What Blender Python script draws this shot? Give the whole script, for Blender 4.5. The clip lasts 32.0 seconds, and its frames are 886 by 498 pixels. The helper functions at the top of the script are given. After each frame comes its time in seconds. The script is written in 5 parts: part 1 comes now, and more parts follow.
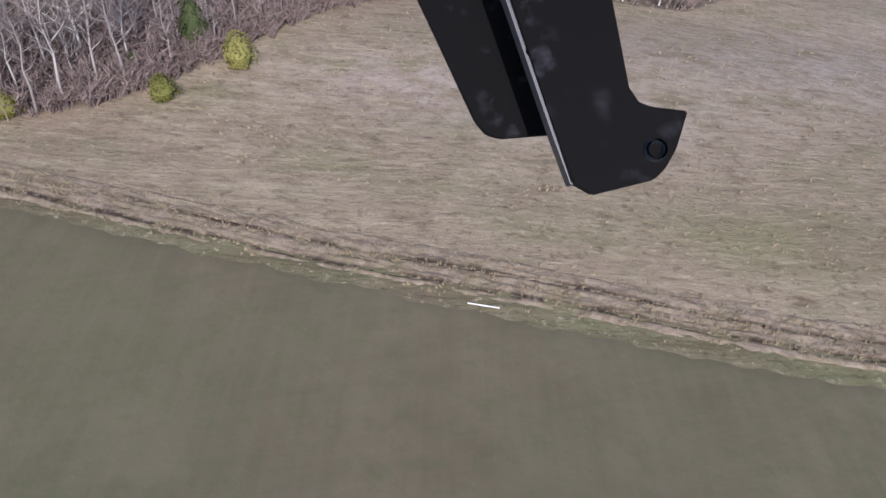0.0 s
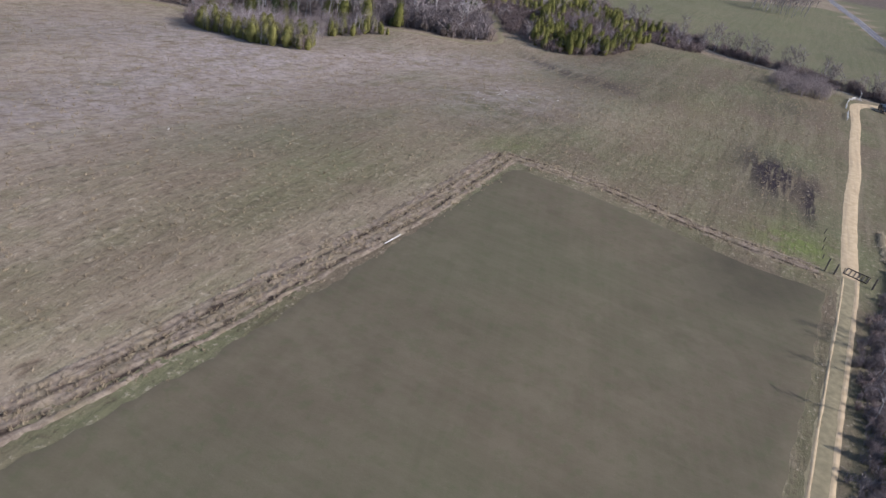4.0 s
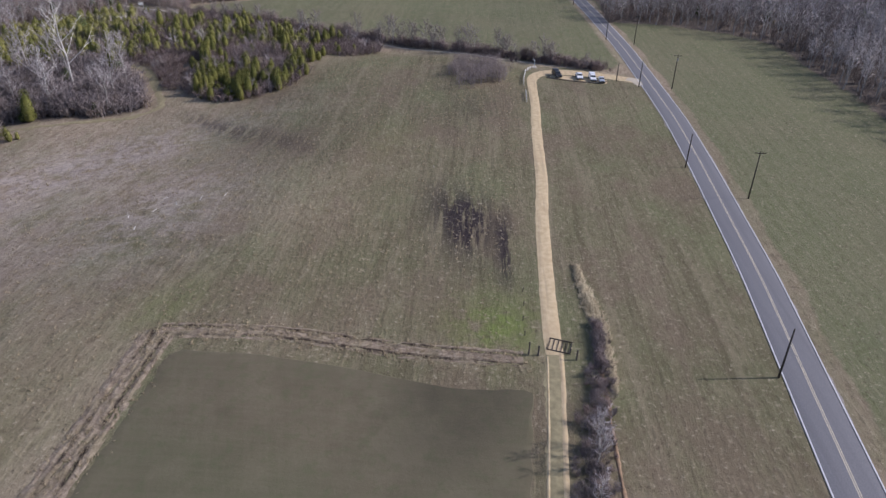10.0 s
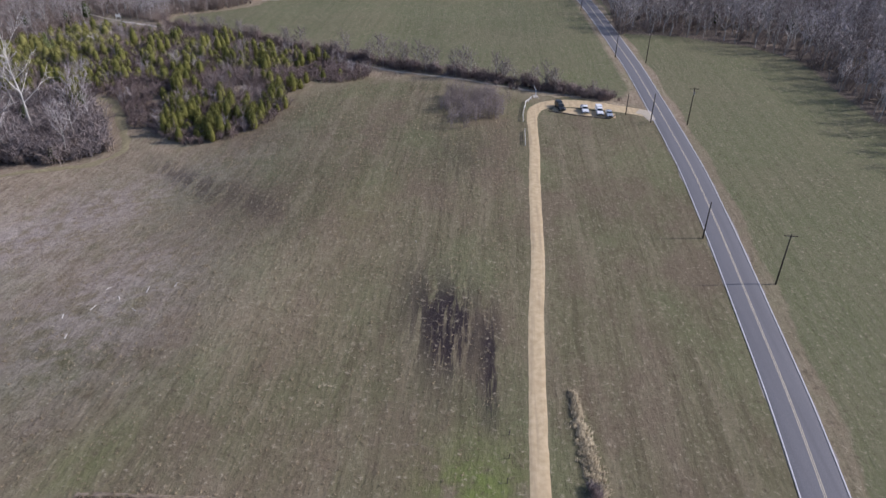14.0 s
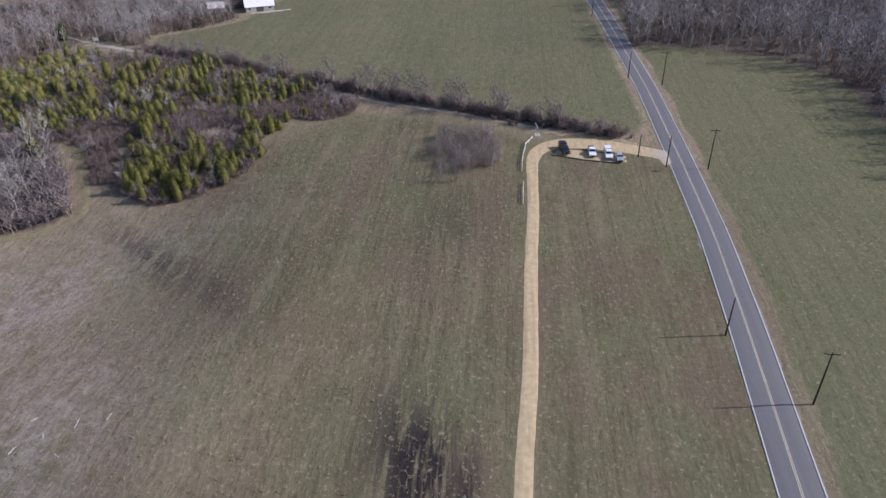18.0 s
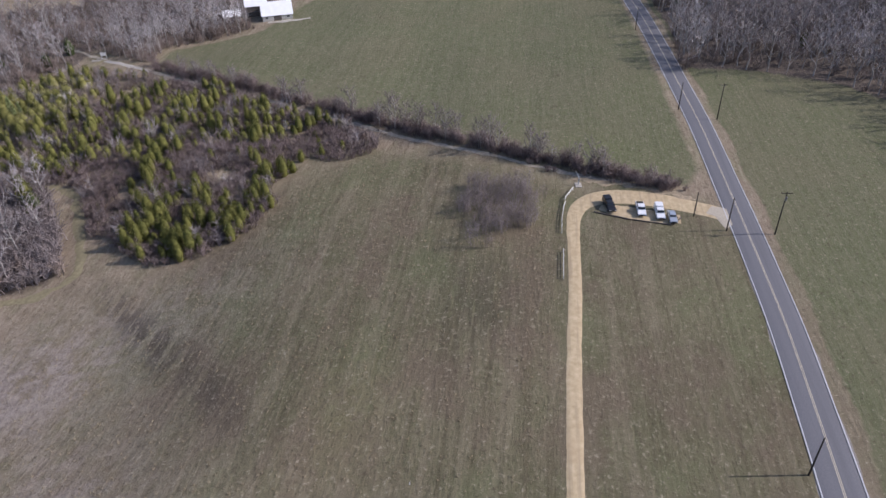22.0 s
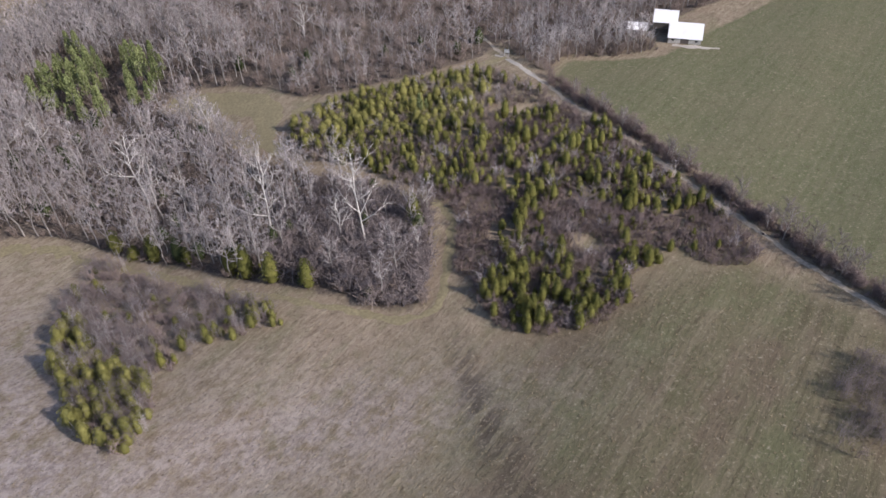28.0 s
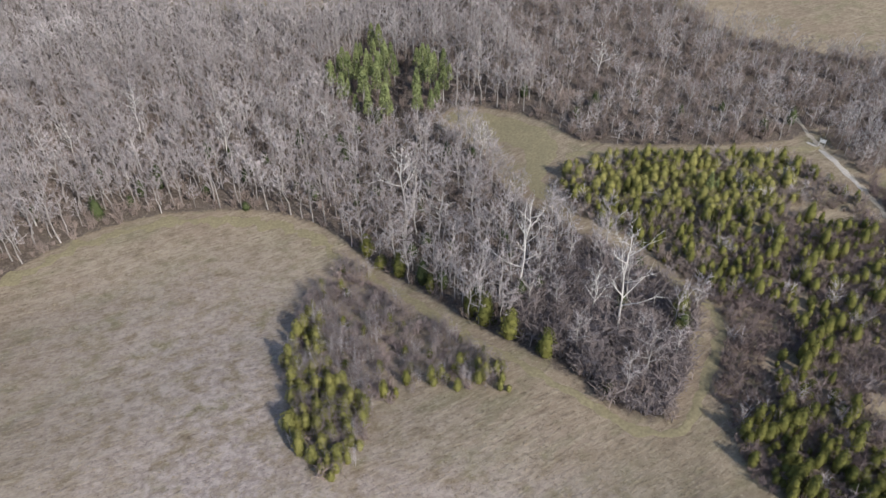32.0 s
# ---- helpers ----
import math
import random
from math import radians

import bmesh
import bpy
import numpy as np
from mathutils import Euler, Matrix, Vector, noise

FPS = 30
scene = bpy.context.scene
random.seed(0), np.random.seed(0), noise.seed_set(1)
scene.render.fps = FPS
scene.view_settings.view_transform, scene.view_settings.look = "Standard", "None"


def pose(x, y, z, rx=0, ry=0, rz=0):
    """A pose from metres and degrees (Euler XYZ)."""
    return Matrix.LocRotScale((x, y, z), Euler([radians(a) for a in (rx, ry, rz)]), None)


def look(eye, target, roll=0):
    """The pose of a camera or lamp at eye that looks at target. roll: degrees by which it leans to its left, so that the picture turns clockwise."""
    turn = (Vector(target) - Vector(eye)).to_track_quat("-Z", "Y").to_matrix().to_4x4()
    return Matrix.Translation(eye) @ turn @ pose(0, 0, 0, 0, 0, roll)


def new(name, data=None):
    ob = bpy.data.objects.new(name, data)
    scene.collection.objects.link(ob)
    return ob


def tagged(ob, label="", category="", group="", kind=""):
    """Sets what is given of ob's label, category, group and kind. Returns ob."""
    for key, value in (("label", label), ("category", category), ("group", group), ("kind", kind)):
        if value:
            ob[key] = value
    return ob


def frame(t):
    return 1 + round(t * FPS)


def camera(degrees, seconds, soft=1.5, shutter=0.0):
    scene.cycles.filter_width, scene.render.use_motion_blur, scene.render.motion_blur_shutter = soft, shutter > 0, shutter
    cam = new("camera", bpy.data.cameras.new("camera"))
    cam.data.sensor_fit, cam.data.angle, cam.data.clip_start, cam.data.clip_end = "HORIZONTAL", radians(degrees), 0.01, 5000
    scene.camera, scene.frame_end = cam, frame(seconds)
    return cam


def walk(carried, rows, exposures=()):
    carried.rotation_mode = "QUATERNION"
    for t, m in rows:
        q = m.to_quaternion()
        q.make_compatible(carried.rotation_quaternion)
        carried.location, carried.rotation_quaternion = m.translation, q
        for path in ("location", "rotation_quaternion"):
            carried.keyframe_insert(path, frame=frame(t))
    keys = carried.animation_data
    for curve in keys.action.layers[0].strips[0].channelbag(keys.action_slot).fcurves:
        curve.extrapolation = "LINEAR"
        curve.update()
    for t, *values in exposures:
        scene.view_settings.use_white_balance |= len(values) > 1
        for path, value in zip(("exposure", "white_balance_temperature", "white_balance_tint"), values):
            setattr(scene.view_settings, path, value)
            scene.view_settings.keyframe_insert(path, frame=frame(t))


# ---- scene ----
EXPOSURES = [(0.0, 0.57, 5800, 19), (2.0, 0.56, 5800, 19), (4.0, 0.35, 5800, 19), (7.0, 0.25, 5800, 20), (13.0, 0.20, 5800, 20), (19.0, 0.20, 5800, 20),
             (24.0, 0.25, 5900, 21), (28.0, 0.35, 6100, 19), (32.0, 0.45, 6100, 12)]
cam = camera(63.84, 32.0)
# seconds, eye x y z in metres, euler degrees
PATH = [
    (0.0, 1.0000, 0.6000, 39.7000, 51.00, -4.15, 23.46),
    (0.5, 1.0185, 0.5938, 39.6849, 51.85, -5.78, 20.10),
    (1.0, 1.0232, 0.5864, 39.6687, 52.74, -7.28, 14.47),
    (1.5, 1.0324, 0.5854, 39.6621, 54.11, -10.06, 6.82),
    (2.0, 1.0381, 0.5886, 39.6658, 55.60, -11.87, -2.62),
    (2.5, 1.0337, 0.5838, 39.6577, 57.15, -12.26, -12.25),
    (3.0, 1.90, 0.80, 40.50, 58.66, -12.22, -21.78),
    (3.5, 3.30, 0.90, 42.00, 60.14, -11.58, -31.27),
    (4.0, 4.67, 0.92, 43.76, 61.04, -10.76, -40.05),
    (4.5, 5.38, 1.26, 44.67, 62.33, -9.30, -48.32),
    (6.5, 15.65, 3.37, 52.41, 61.85, -2.96, -63.92),
    (7.0, 18.16, 3.78, 54.27, 61.69, -2.81, -64.13),
    (7.5, 20.77, 4.13, 56.03, 61.57, -2.65, -64.05),
    (8.0, 23.53, 4.45, 57.71, 61.43, -2.47, -64.19),
    (8.5, 26.47, 4.77, 59.29, 61.26, -2.31, -64.25),
    (9.0, 29.63, 5.12, 60.75, 61.01, -2.21, -64.19),
    (9.5, 33.04, 5.57, 62.04, 60.79, -2.08, -64.13),
    (10.0, 36.51, 6.14, 63.23, 60.60, -1.98, -64.03),
    (10.5, 39.99, 6.81, 64.40, 60.38, -1.91, -63.91),
    (11.0, 43.44, 7.57, 65.61, 60.16, -1.85, -63.82),
    (11.5, 46.85, 8.41, 66.87, 59.91, -1.82, -63.72),
    (12.0, 50.22, 9.35, 68.15, 59.63, -1.77, -63.63),
    (12.5, 53.56, 10.39, 69.46, 59.32, -1.70, -63.58),
    (13.0, 56.93, 11.48, 70.79, 59.02, -1.63, -63.50),
    (13.5, 60.35, 12.55, 72.11, 58.79, -1.57, -63.41),
    (14.0, 63.86, 13.52, 73.33, 58.58, -1.29, -63.36),
    (14.5, 67.54, 14.38, 74.46, 58.35, -1.00, -63.20),
    (16.5, 83.04, 17.36, 78.79, 57.39, 0.06, -62.68),
    (17.0, 86.73, 18.04, 79.97, 57.11, 0.25, -62.57),
    (17.5, 90.26, 18.73, 81.22, 56.85, 0.48, -62.48),
    (18.0, 93.67, 19.49, 82.47, 56.51, 0.70, -62.41),
    (18.5, 97.01, 20.38, 83.65, 56.20, 0.90, -62.28),
    (19.0, 100.32, 21.49, 84.67, 55.91, 1.07, -61.95),
    (19.5, 103.62, 22.89, 85.48, 55.77, 1.22, -61.48),
    (20.0, 106.83, 24.61, 86.13, 55.72, 1.17, -61.03),
    (20.5, 109.91, 26.59, 86.71, 55.72, 1.04, -60.65),
    (21.0, 112.81, 28.75, 87.36, 55.63, 1.04, -60.43),
    (21.5, 115.47, 30.98, 88.24, 55.22, 1.08, -60.35),
    (22.0, 117.94, 33.24, 89.40, 54.66, 1.30, -60.39),
    (22.5, 120.33, 35.48, 90.83, 54.03, 1.49, -60.49),
    (23.0, 123.12, 37.47, 94.00, 52.86, 1.65, -60.44),
    (23.5, 126.56, 40.83, 94.65, 52.13, 1.72, -60.73),
    (24.0, 128.54, 43.28, 95.44, 51.90, 1.39, -60.22),
    (24.5, 129.06, 44.63, 97.02, 52.15, 1.08, -58.54),
    (26.5, 127.15, 55.27, 112.29, 49.91, 0.43, -46.04),
    (27.0, 128.02, 55.95, 115.25, 49.62, 1.04, -40.90),
    (27.5, 128.32, 57.79, 117.61, 49.57, 1.47, -35.59),
    (28.0, 127.84, 61.41, 118.38, 49.81, 1.50, -30.76),
    (28.5, 126.29, 65.00, 118.34, 50.18, 1.38, -26.39),
    (29.0, 124.57, 68.77, 118.34, 50.48, 1.32, -21.86),
    (29.5, 123.81, 73.09, 117.72, 50.87, 1.40, -16.82),
    (30.0, 122.83, 76.27, 117.95, 51.20, 1.36, -12.76),
    (30.5, 121.75, 78.36, 119.03, 51.30, 0.94, -10.34),
    (31.0, 121.78, 81.16, 119.59, 51.25, 0.21, -8.95),
    (31.5, 121.96, 83.67, 120.10, 51.10, -0.29, -8.45),
    (32.0, 122.02, 85.88, 120.64, 50.87, -0.41, -8.16),
]
walk(cam, [(t, pose(x, y, z, rx, ry, rz)) for t, x, y, z, rx, ry, rz in PATH], exposures=EXPOSURES)
LEG_POSE = pose(1.0000, 0.6000, 39.7000, 51.00, -4.15, 23.46)

# ---- world, sun and sky ----
SUN_ELEVATION, SUN_AZIMUTH = 35.0, -60.0
world = bpy.data.worlds.new("sky")
scene.world = world
world.use_nodes = True
wn = world.node_tree.nodes
sky = wn.new("ShaderNodeTexSky")
sky.sky_type, sky.sun_disc = "NISHITA", False
sky.sun_elevation, sky.sun_rotation = radians(SUN_ELEVATION), radians(90 - SUN_AZIMUTH)
sky.air_density, sky.dust_density = 1.0, 1.5
wn["Background"].inputs[1].default_value = 0.11
world.node_tree.links.new(sky.outputs[0], wn["Background"].inputs[0])

sun = new("sun", bpy.data.lights.new("sun", "SUN"))
sun.data.energy, sun.data.angle, sun.data.color = 3.6, radians(0.55), (1.0, 0.93, 0.82)
_el, _az = radians(SUN_ELEVATION), radians(SUN_AZIMUTH)
SUN_WAY = Vector((math.cos(_el) * math.cos(_az), math.cos(_el) * math.sin(_az), math.sin(_el)))
sun.matrix_world = look(SUN_WAY * 400 + Vector((150, 80, 0)), (150, 80, 0))


# ---- materials ----
class Nodes:
    """A small builder for node materials."""

    def __init__(self, name, rough=0.9, metal=0.0, spec=0.3):
        self.mat = bpy.data.materials.new(name)
        self.mat.use_nodes = True
        self.t = self.mat.node_tree
        self.b = self.t.nodes["Principled BSDF"]
        self.b.inputs["Roughness"].default_value = rough
        self.b.inputs["Metallic"].default_value = metal
        self.b.inputs["Specular IOR Level"].default_value = spec

    def put(self, socket, value):
        if isinstance(value, bpy.types.NodeSocket):
            self.t.links.new(value, socket)
        elif isinstance(value, tuple) and len(value) == 3 and socket.type == "RGBA":
            socket.default_value = (*value, 1)
        else:
            socket.default_value = value

    def node(self, kind, **inputs):
        n = self.t.nodes.new(kind)
        for k, v in inputs.items():
            self.put(n.inputs[k], v)
        return n

    def place(self, scale=(1, 1, 1), turn=0.0):
        c = self.node("ShaderNodeTexCoord").outputs["Object"]
        m = self.node("ShaderNodeMapping")
        self.put(m.inputs["Vector"], c)
        if turn:
            m.vector_type = "TEXTURE"
            scale = tuple(1 / s for s in scale)
        m.inputs["Scale"].default_value = scale
        m.inputs["Rotation"].default_value = (0, 0, turn)
        return m.outputs[0]

    def noise(self, scale, detail=3.0, vec=None, rough=0.55):
        n = self.t.nodes.new("ShaderNodeTexNoise")
        n.inputs["Scale"].default_value, n.inputs["Detail"].default_value = scale, detail
        n.inputs["Roughness"].default_value = rough
        self.put(n.inputs["Vector"], vec if vec is not None else self.place())
        return n.outputs["Fac"]

    def ramp(self, fac, lo, hi, a=0.0, b=1.0):
        n = self.t.nodes.new("ShaderNodeMapRange")
        n.inputs["From Min"].default_value, n.inputs["From Max"].default_value = lo, hi
        n.inputs["To Min"].default_value, n.inputs["To Max"].default_value = a, b
        self.put(n.inputs["Value"], fac)
        return n.outputs[0]

    def math(self, op, a, b):
        n = self.t.nodes.new("ShaderNodeMath")
        n.operation = op
        self.put(n.inputs[0], a)
        self.put(n.inputs[1], b)
        return n.outputs[0]

    def mix(self, fac, a, b, mode="MIX"):
        n = self.t.nodes.new("ShaderNodeMix")
        n.data_type, n.blend_type = "RGBA", mode
        self.put(n.inputs[0], fac)
        self.put(n.inputs[6], a)
        self.put(n.inputs[7], b)
        return n.outputs[2]

    def zone(self, name):
        n = self.t.nodes.new("ShaderNodeAttribute")
        n.attribute_name = name
        s = self.t.nodes.new("ShaderNodeSeparateColor")
        self.t.links.new(n.outputs["Color"], s.inputs[0])
        return s.outputs

    def bump(self, height, strength=0.4, distance=0.05):
        n = self.t.nodes.new("ShaderNodeBump")
        n.inputs["Strength"].default_value, n.inputs["Distance"].default_value = strength, distance
        self.put(n.inputs["Height"], height)
        self.t.links.new(n.outputs[0], self.b.inputs["Normal"])

    def done(self, colour):
        self.put(self.b.inputs["Base Color"], colour)
        return self.mat


def plain(name, colour, rough=0.7, metal=0.0, grain=8.0, spread=0.25, spec=0.3):
    """A surface of one colour with grain, blotches and a fine relief."""
    n = Nodes(name, rough, metal, spec)
    v = n.noise(grain, 4)
    w = n.noise(grain * 0.13, 3)
    dark = tuple(c * (1 - spread) for c in colour)
    light = tuple(min(1, c * (1 + spread)) for c in colour)
    c = n.mix(n.ramp(v, 0.3, 0.7), dark, light)
    c = n.mix(n.ramp(w, 0.35, 0.75, 0, 0.5), c, tuple(c0 * (1 - spread) for c0 in colour))
    n.bump(v, 0.25, 0.01)
    return n.done(c)


def plant(name, a, b, island=True, rough=0.85):
    """Foliage or bark: varies from plant to plant and along it."""
    n = Nodes(name, rough, 0, 0.15)
    o = n.node("ShaderNodeObjectInfo").outputs["Random"]
    g = n.node("ShaderNodeNewGeometry").outputs["Random Per Island"]
    f = n.math("ADD", n.math("MULTIPLY", o, 0.6), n.math("MULTIPLY", g, 0.4))
    c = n.mix(f, a, b)
    v, w = n.noise(0.9, 2), n.noise(0.055, 3, None, 0.7)
    c = n.mix(n.ramp(v, 0.35, 0.7, 0, 0.35), c, tuple(x * 0.6 for x in a))
    c = n.mix(n.ramp(w, 0.52, 0.66, 0, 0.5), c, tuple(x * 0.62 for x in a))
    c = n.mix(n.ramp(w, 0.46, 0.34, 0, 0.5), c, tuple(min(1, x * 1.15) for x in b))
    return n.done(c)


ROW_TURN = math.atan2(0.385, 0.92)


def ground_material():
    n = Nodes("field_ground", 0.95, 0, 0.1)
    za, zb = n.zone("zone_a"), n.zone("zone_b")
    flat = n.place()
    rows = n.place((0.30, 1.05, 1), ROW_TURN)
    big = n.noise(0.035, 4, flat)
    mid = n.noise(0.22, 5, flat, 0.65)
    fine = n.noise(1.15, 6, flat, 0.75)
    tuft = n.noise(4.5, 3, flat, 0.7)
    row = n.noise(1.0, 4, rows, 0.65)
    swath = n.noise(1.0, 2, n.place((0.012, 0.62, 1), ROW_TURN), 0.6)
    swath_b = n.noise(1.0, 2, n.place((0.018, 0.26, 1), ROW_TURN), 0.6)
    dry = n.mix(n.ramp(mid, 0.32, 0.68), (0.205, 0.164, 0.112), (0.330, 0.272, 0.190))
    dry = n.mix(n.ramp(big, 0.40, 0.65, 0, 0.6), dry, (0.240, 0.182, 0.132))
    dry = n.mix(n.ramp(n.noise(0.06, 4, n.place((1, 1.8, 1), ROW_TURN), 0.65), 0.50, 0.64, 0, 0.55), dry, (0.185, 0.176, 0.096))
    dry = n.mix(n.ramp(row, 0.55, 0.68, 0, 0.65), dry, (0.360, 0.305, 0.215))
    dry = n.mix(n.ramp(row, 0.46, 0.30, 0, 0.7), dry, (0.125, 0.090, 0.062))
    green = n.mix(n.ramp(mid, 0.3, 0.7), (0.108, 0.102, 0.055), (0.168, 0.149, 0.090))
    green = n.mix(n.ramp(big, 0.46, 0.60, 0, 0.5), green, (0.180, 0.156, 0.096))
    green = n.mix(n.ramp(row, 0.5, 0.72, 0, 0.6), green, (0.178, 0.152, 0.098))
    green = n.mix(n.ramp(row, 0.45, 0.30, 0, 0.45), green, (0.085, 0.085, 0.045))
    green = n.mix(n.ramp(swath, 0.53, 0.62, 0, 0.38), green, (0.080, 0.066, 0.040))
    green = n.mix(n.ramp(swath_b, 0.53, 0.64, 0, 0.45), green, (0.215, 0.180, 0.120))
    vary = n.noise(0.045, 5, n.place((0.6, 1.0, 1), ROW_TURN), 0.65)
    streak = n.noise(1.0, 4, n.place((0.05, 0.55, 1), ROW_TURN), 0.7)
    clump = n.noise(0.55, 4, flat, 0.7)
    dry = n.mix(n.ramp(streak, 0.55, 0.68, 0, 0.36), dry, (0.420, 0.362, 0.255))
    dry = n.mix(n.ramp(streak, 0.45, 0.32, 0, 0.34), dry, (0.140, 0.108, 0.078))
    green = n.mix(n.ramp(vary, 0.50, 0.60, 0, 0.65), green, (0.150, 0.114, 0.080))
    green = n.mix(n.ramp(vary, 0.46, 0.38, 0, 0.5), green, (0.145, 0.152, 0.078))
    edge = n.math("MULTIPLY", n.ramp(mid, 0.35, 0.65, 0.75, 1.25), za[0])
    c = n.mix(n.ramp(edge, 0.15, 0.85), dry, green)
    crop = n.mix(n.ramp(mid, 0.3, 0.7), (0.110, 0.122, 0.058), (0.148, 0.146, 0.078))
    crop = n.mix(n.ramp(row, 0.35, 0.7, 0, 0.5), crop, (0.185, 0.170, 0.112))
    crop = n.mix(n.ramp(swath, 0.5, 0.64, 0, 0.26), crop, (0.180, 0.164, 0.106))
    crop = n.mix(n.ramp(big, 0.45, 0.62, 0, 0.55), crop, (0.165, 0.150, 0.090))
    crop = n.mix(n.ramp(swath, 0.46, 0.36, 0, 0.2), crop, (0.078, 0.090, 0.045))
    c = n.mix(n.ramp(zb[0], 0.3, 0.7), c, crop)
    litter = n.mix(n.ramp(clump, 0.42, 0.58), (0.280, 0.232, 0.204), (0.405, 0.345, 0.303))
    c = n.mix(n.math("MULTIPLY", za[1], n.ramp(mid, 0.36, 0.56)), c, litter)
    # leaf litter, its colour lowered to carry the shade of dense twigs
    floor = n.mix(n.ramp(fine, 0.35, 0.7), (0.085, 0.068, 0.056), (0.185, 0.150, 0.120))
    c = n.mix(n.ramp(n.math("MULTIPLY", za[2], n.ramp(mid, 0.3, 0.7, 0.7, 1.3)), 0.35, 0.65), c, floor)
    # dark streaks, sapling shadows along the gully painted in with them
    c = n.mix(n.math("MULTIPLY", zb[1], n.ramp(streak, 0.40, 0.50)), c, (0.032, 0.025, 0.027))
    c = n.mix(n.math("MULTIPLY", zb[2], n.ramp(mid, 0.30, 0.55)), c, (0.138, 0.168, 0.050))
    c = n.mix(n.ramp(fine, 0.57, 0.66, 0, 0.6), c, (0.40, 0.345, 0.25))
    c = n.mix(n.ramp(fine, 0.43, 0.34, 0, 0.6), c, (0.066, 0.050, 0.036))
    c = n.mix(n.math("MULTIPLY", n.ramp(clump, 0.42, 0.32, 0, 0.5), n.ramp(za[1], 0.0, 0.5, 1.0, 0.35)), c, (0.085, 0.066, 0.046))
    c = n.mix(n.ramp(clump, 0.60, 0.70, 0, 0.35), c, (0.36, 0.31, 0.22))
    c = n.mix(n.ramp(tuft, 0.4, 0.25, 0, 0.4), c, (0.050, 0.042, 0.028))
    n.bump(n.math("ADD", n.math("MULTIPLY", fine, 0.7), n.math("MULTIPLY", row, 0.8)), 0.8, 0.30)
    return n.done(c)


def crop_material():
    n = Nodes("winter_crop", 0.95, 0, 0.1)
    rows = n.place((1.1, 0.06, 1), ROW_TURN)
    big, mid = n.noise(0.03, 3), n.noise(0.16, 5, None, 0.6)
    fine, row = n.noise(2.2, 5, None, 0.7), n.noise(1.0, 3, rows)
    c = n.mix(n.ramp(mid, 0.3, 0.7), (0.101, 0.086, 0.056), (0.136, 0.115, 0.076))
    c = n.mix(n.ramp(big, 0.42, 0.62, 0, 0.55), c, (0.100, 0.100, 0.058))
    c = n.mix(n.ramp(row, 0.4, 0.65, 0, 0.16), c, (0.165, 0.146, 0.100))
    c = n.mix(n.ramp(n.noise(0.6, 4, None, 0.7), 0.50, 0.64, 0, 0.5), c, (0.092, 0.098, 0.052))
    c = n.mix(n.ramp(n.noise(0.09, 4, None, 0.7), 0.54, 0.64, 0, 0.45), c, (0.150, 0.130, 0.086))
    c = n.mix(n.ramp(fine, 0.35, 0.25, 0, 0.35), c, (0.07, 0.065, 0.04))
    c = n.mix(n.ramp(fine, 0.62, 0.75, 0, 0.3), c, (0.2, 0.18, 0.12))
    c = n.mix(n.ramp(n.noise(1.0, 3, n.place((0.9, 0.05, 1), -0.9)), 0.45, 0.62, 0, 0.10), c, (0.165, 0.138, 0.098))
    gap = n.node("ShaderNodeVectorMath")
    gap.operation = "DISTANCE"
    n.put(gap.inputs[0], n.place((0.62, 1.0, 1)))
    gap.inputs[1].default_value = (64.5, 33.5, 0)
    damp = n.math("MULTIPLY", n.ramp(gap.outputs["Value"], 3.0, 11.0, 0.75, 0.0), n.ramp(mid, 0.35, 0.6, 0.4, 1.0))
    c = n.mix(damp, c, (0.055, 0.048, 0.034))
    n.bump(fine, 0.4, 0.08)
    return n.done(c)


def asphalt_material():
    n = Nodes("asphalt", 0.85, 0, 0.3)
    along = n.place((0.03, 1.0, 1), ROW_TURN)
    c = n.mix(n.ramp(n.noise(6, 5), 0.3, 0.7), (0.135, 0.132, 0.140), (0.180, 0.176, 0.184))
    c = n.mix(n.ramp(n.noise(0.9, 2, along), 0.45, 0.7, 0, 0.4), c, (0.115, 0.112, 0.118))
    n.bump(n.noise(30, 2), 0.3, 0.005)
    return n.done(c)


def dirt_material():
    n = Nodes("sandy_track", 0.95, 0, 0.1)
    along = n.place((0.06, 1.3, 1), ROW_TURN)
    c = n.mix(n.ramp(n.noise(0.9, 5), 0.3, 0.7), (0.42, 0.325, 0.19), (0.57, 0.455, 0.29))
    c = n.mix(n.ramp(n.noise(1.0, 3, along), 0.5, 0.68, 0, 0.55), c, (0.33, 0.26, 0.17))
    c = n.mix(n.ramp(n.noise(0.16, 3), 0.5, 0.7, 0, 0.5), c, (0.44, 0.33, 0.20))
    n.bump(n.noise(3, 5), 0.5, 0.05)
    return n.done(c)


def rut_material():
    n = Nodes("churned_soil", 0.95, 0, 0.1)
    v, w = n.noise(0.8, 6, None, 0.75), n.noise(0.3, 3)
    soil = n.zone("soil")[0]
    c = n.mix(n.ramp(v, 0.35, 0.65), (0.160, 0.122, 0.092), (0.330, 0.272, 0.200))
    c = n.mix(n.ramp(w, 0.45, 0.7, 0, 0.5), c, (0.205, 0.180, 0.098))
    c = n.mix(n.math("MULTIPLY", soil, n.ramp(v, 0.68, 0.50, 0.3, 1.0)), c, (0.045, 0.034, 0.026))
    n.bump(v, 0.9, 0.25)
    return n.done(c)


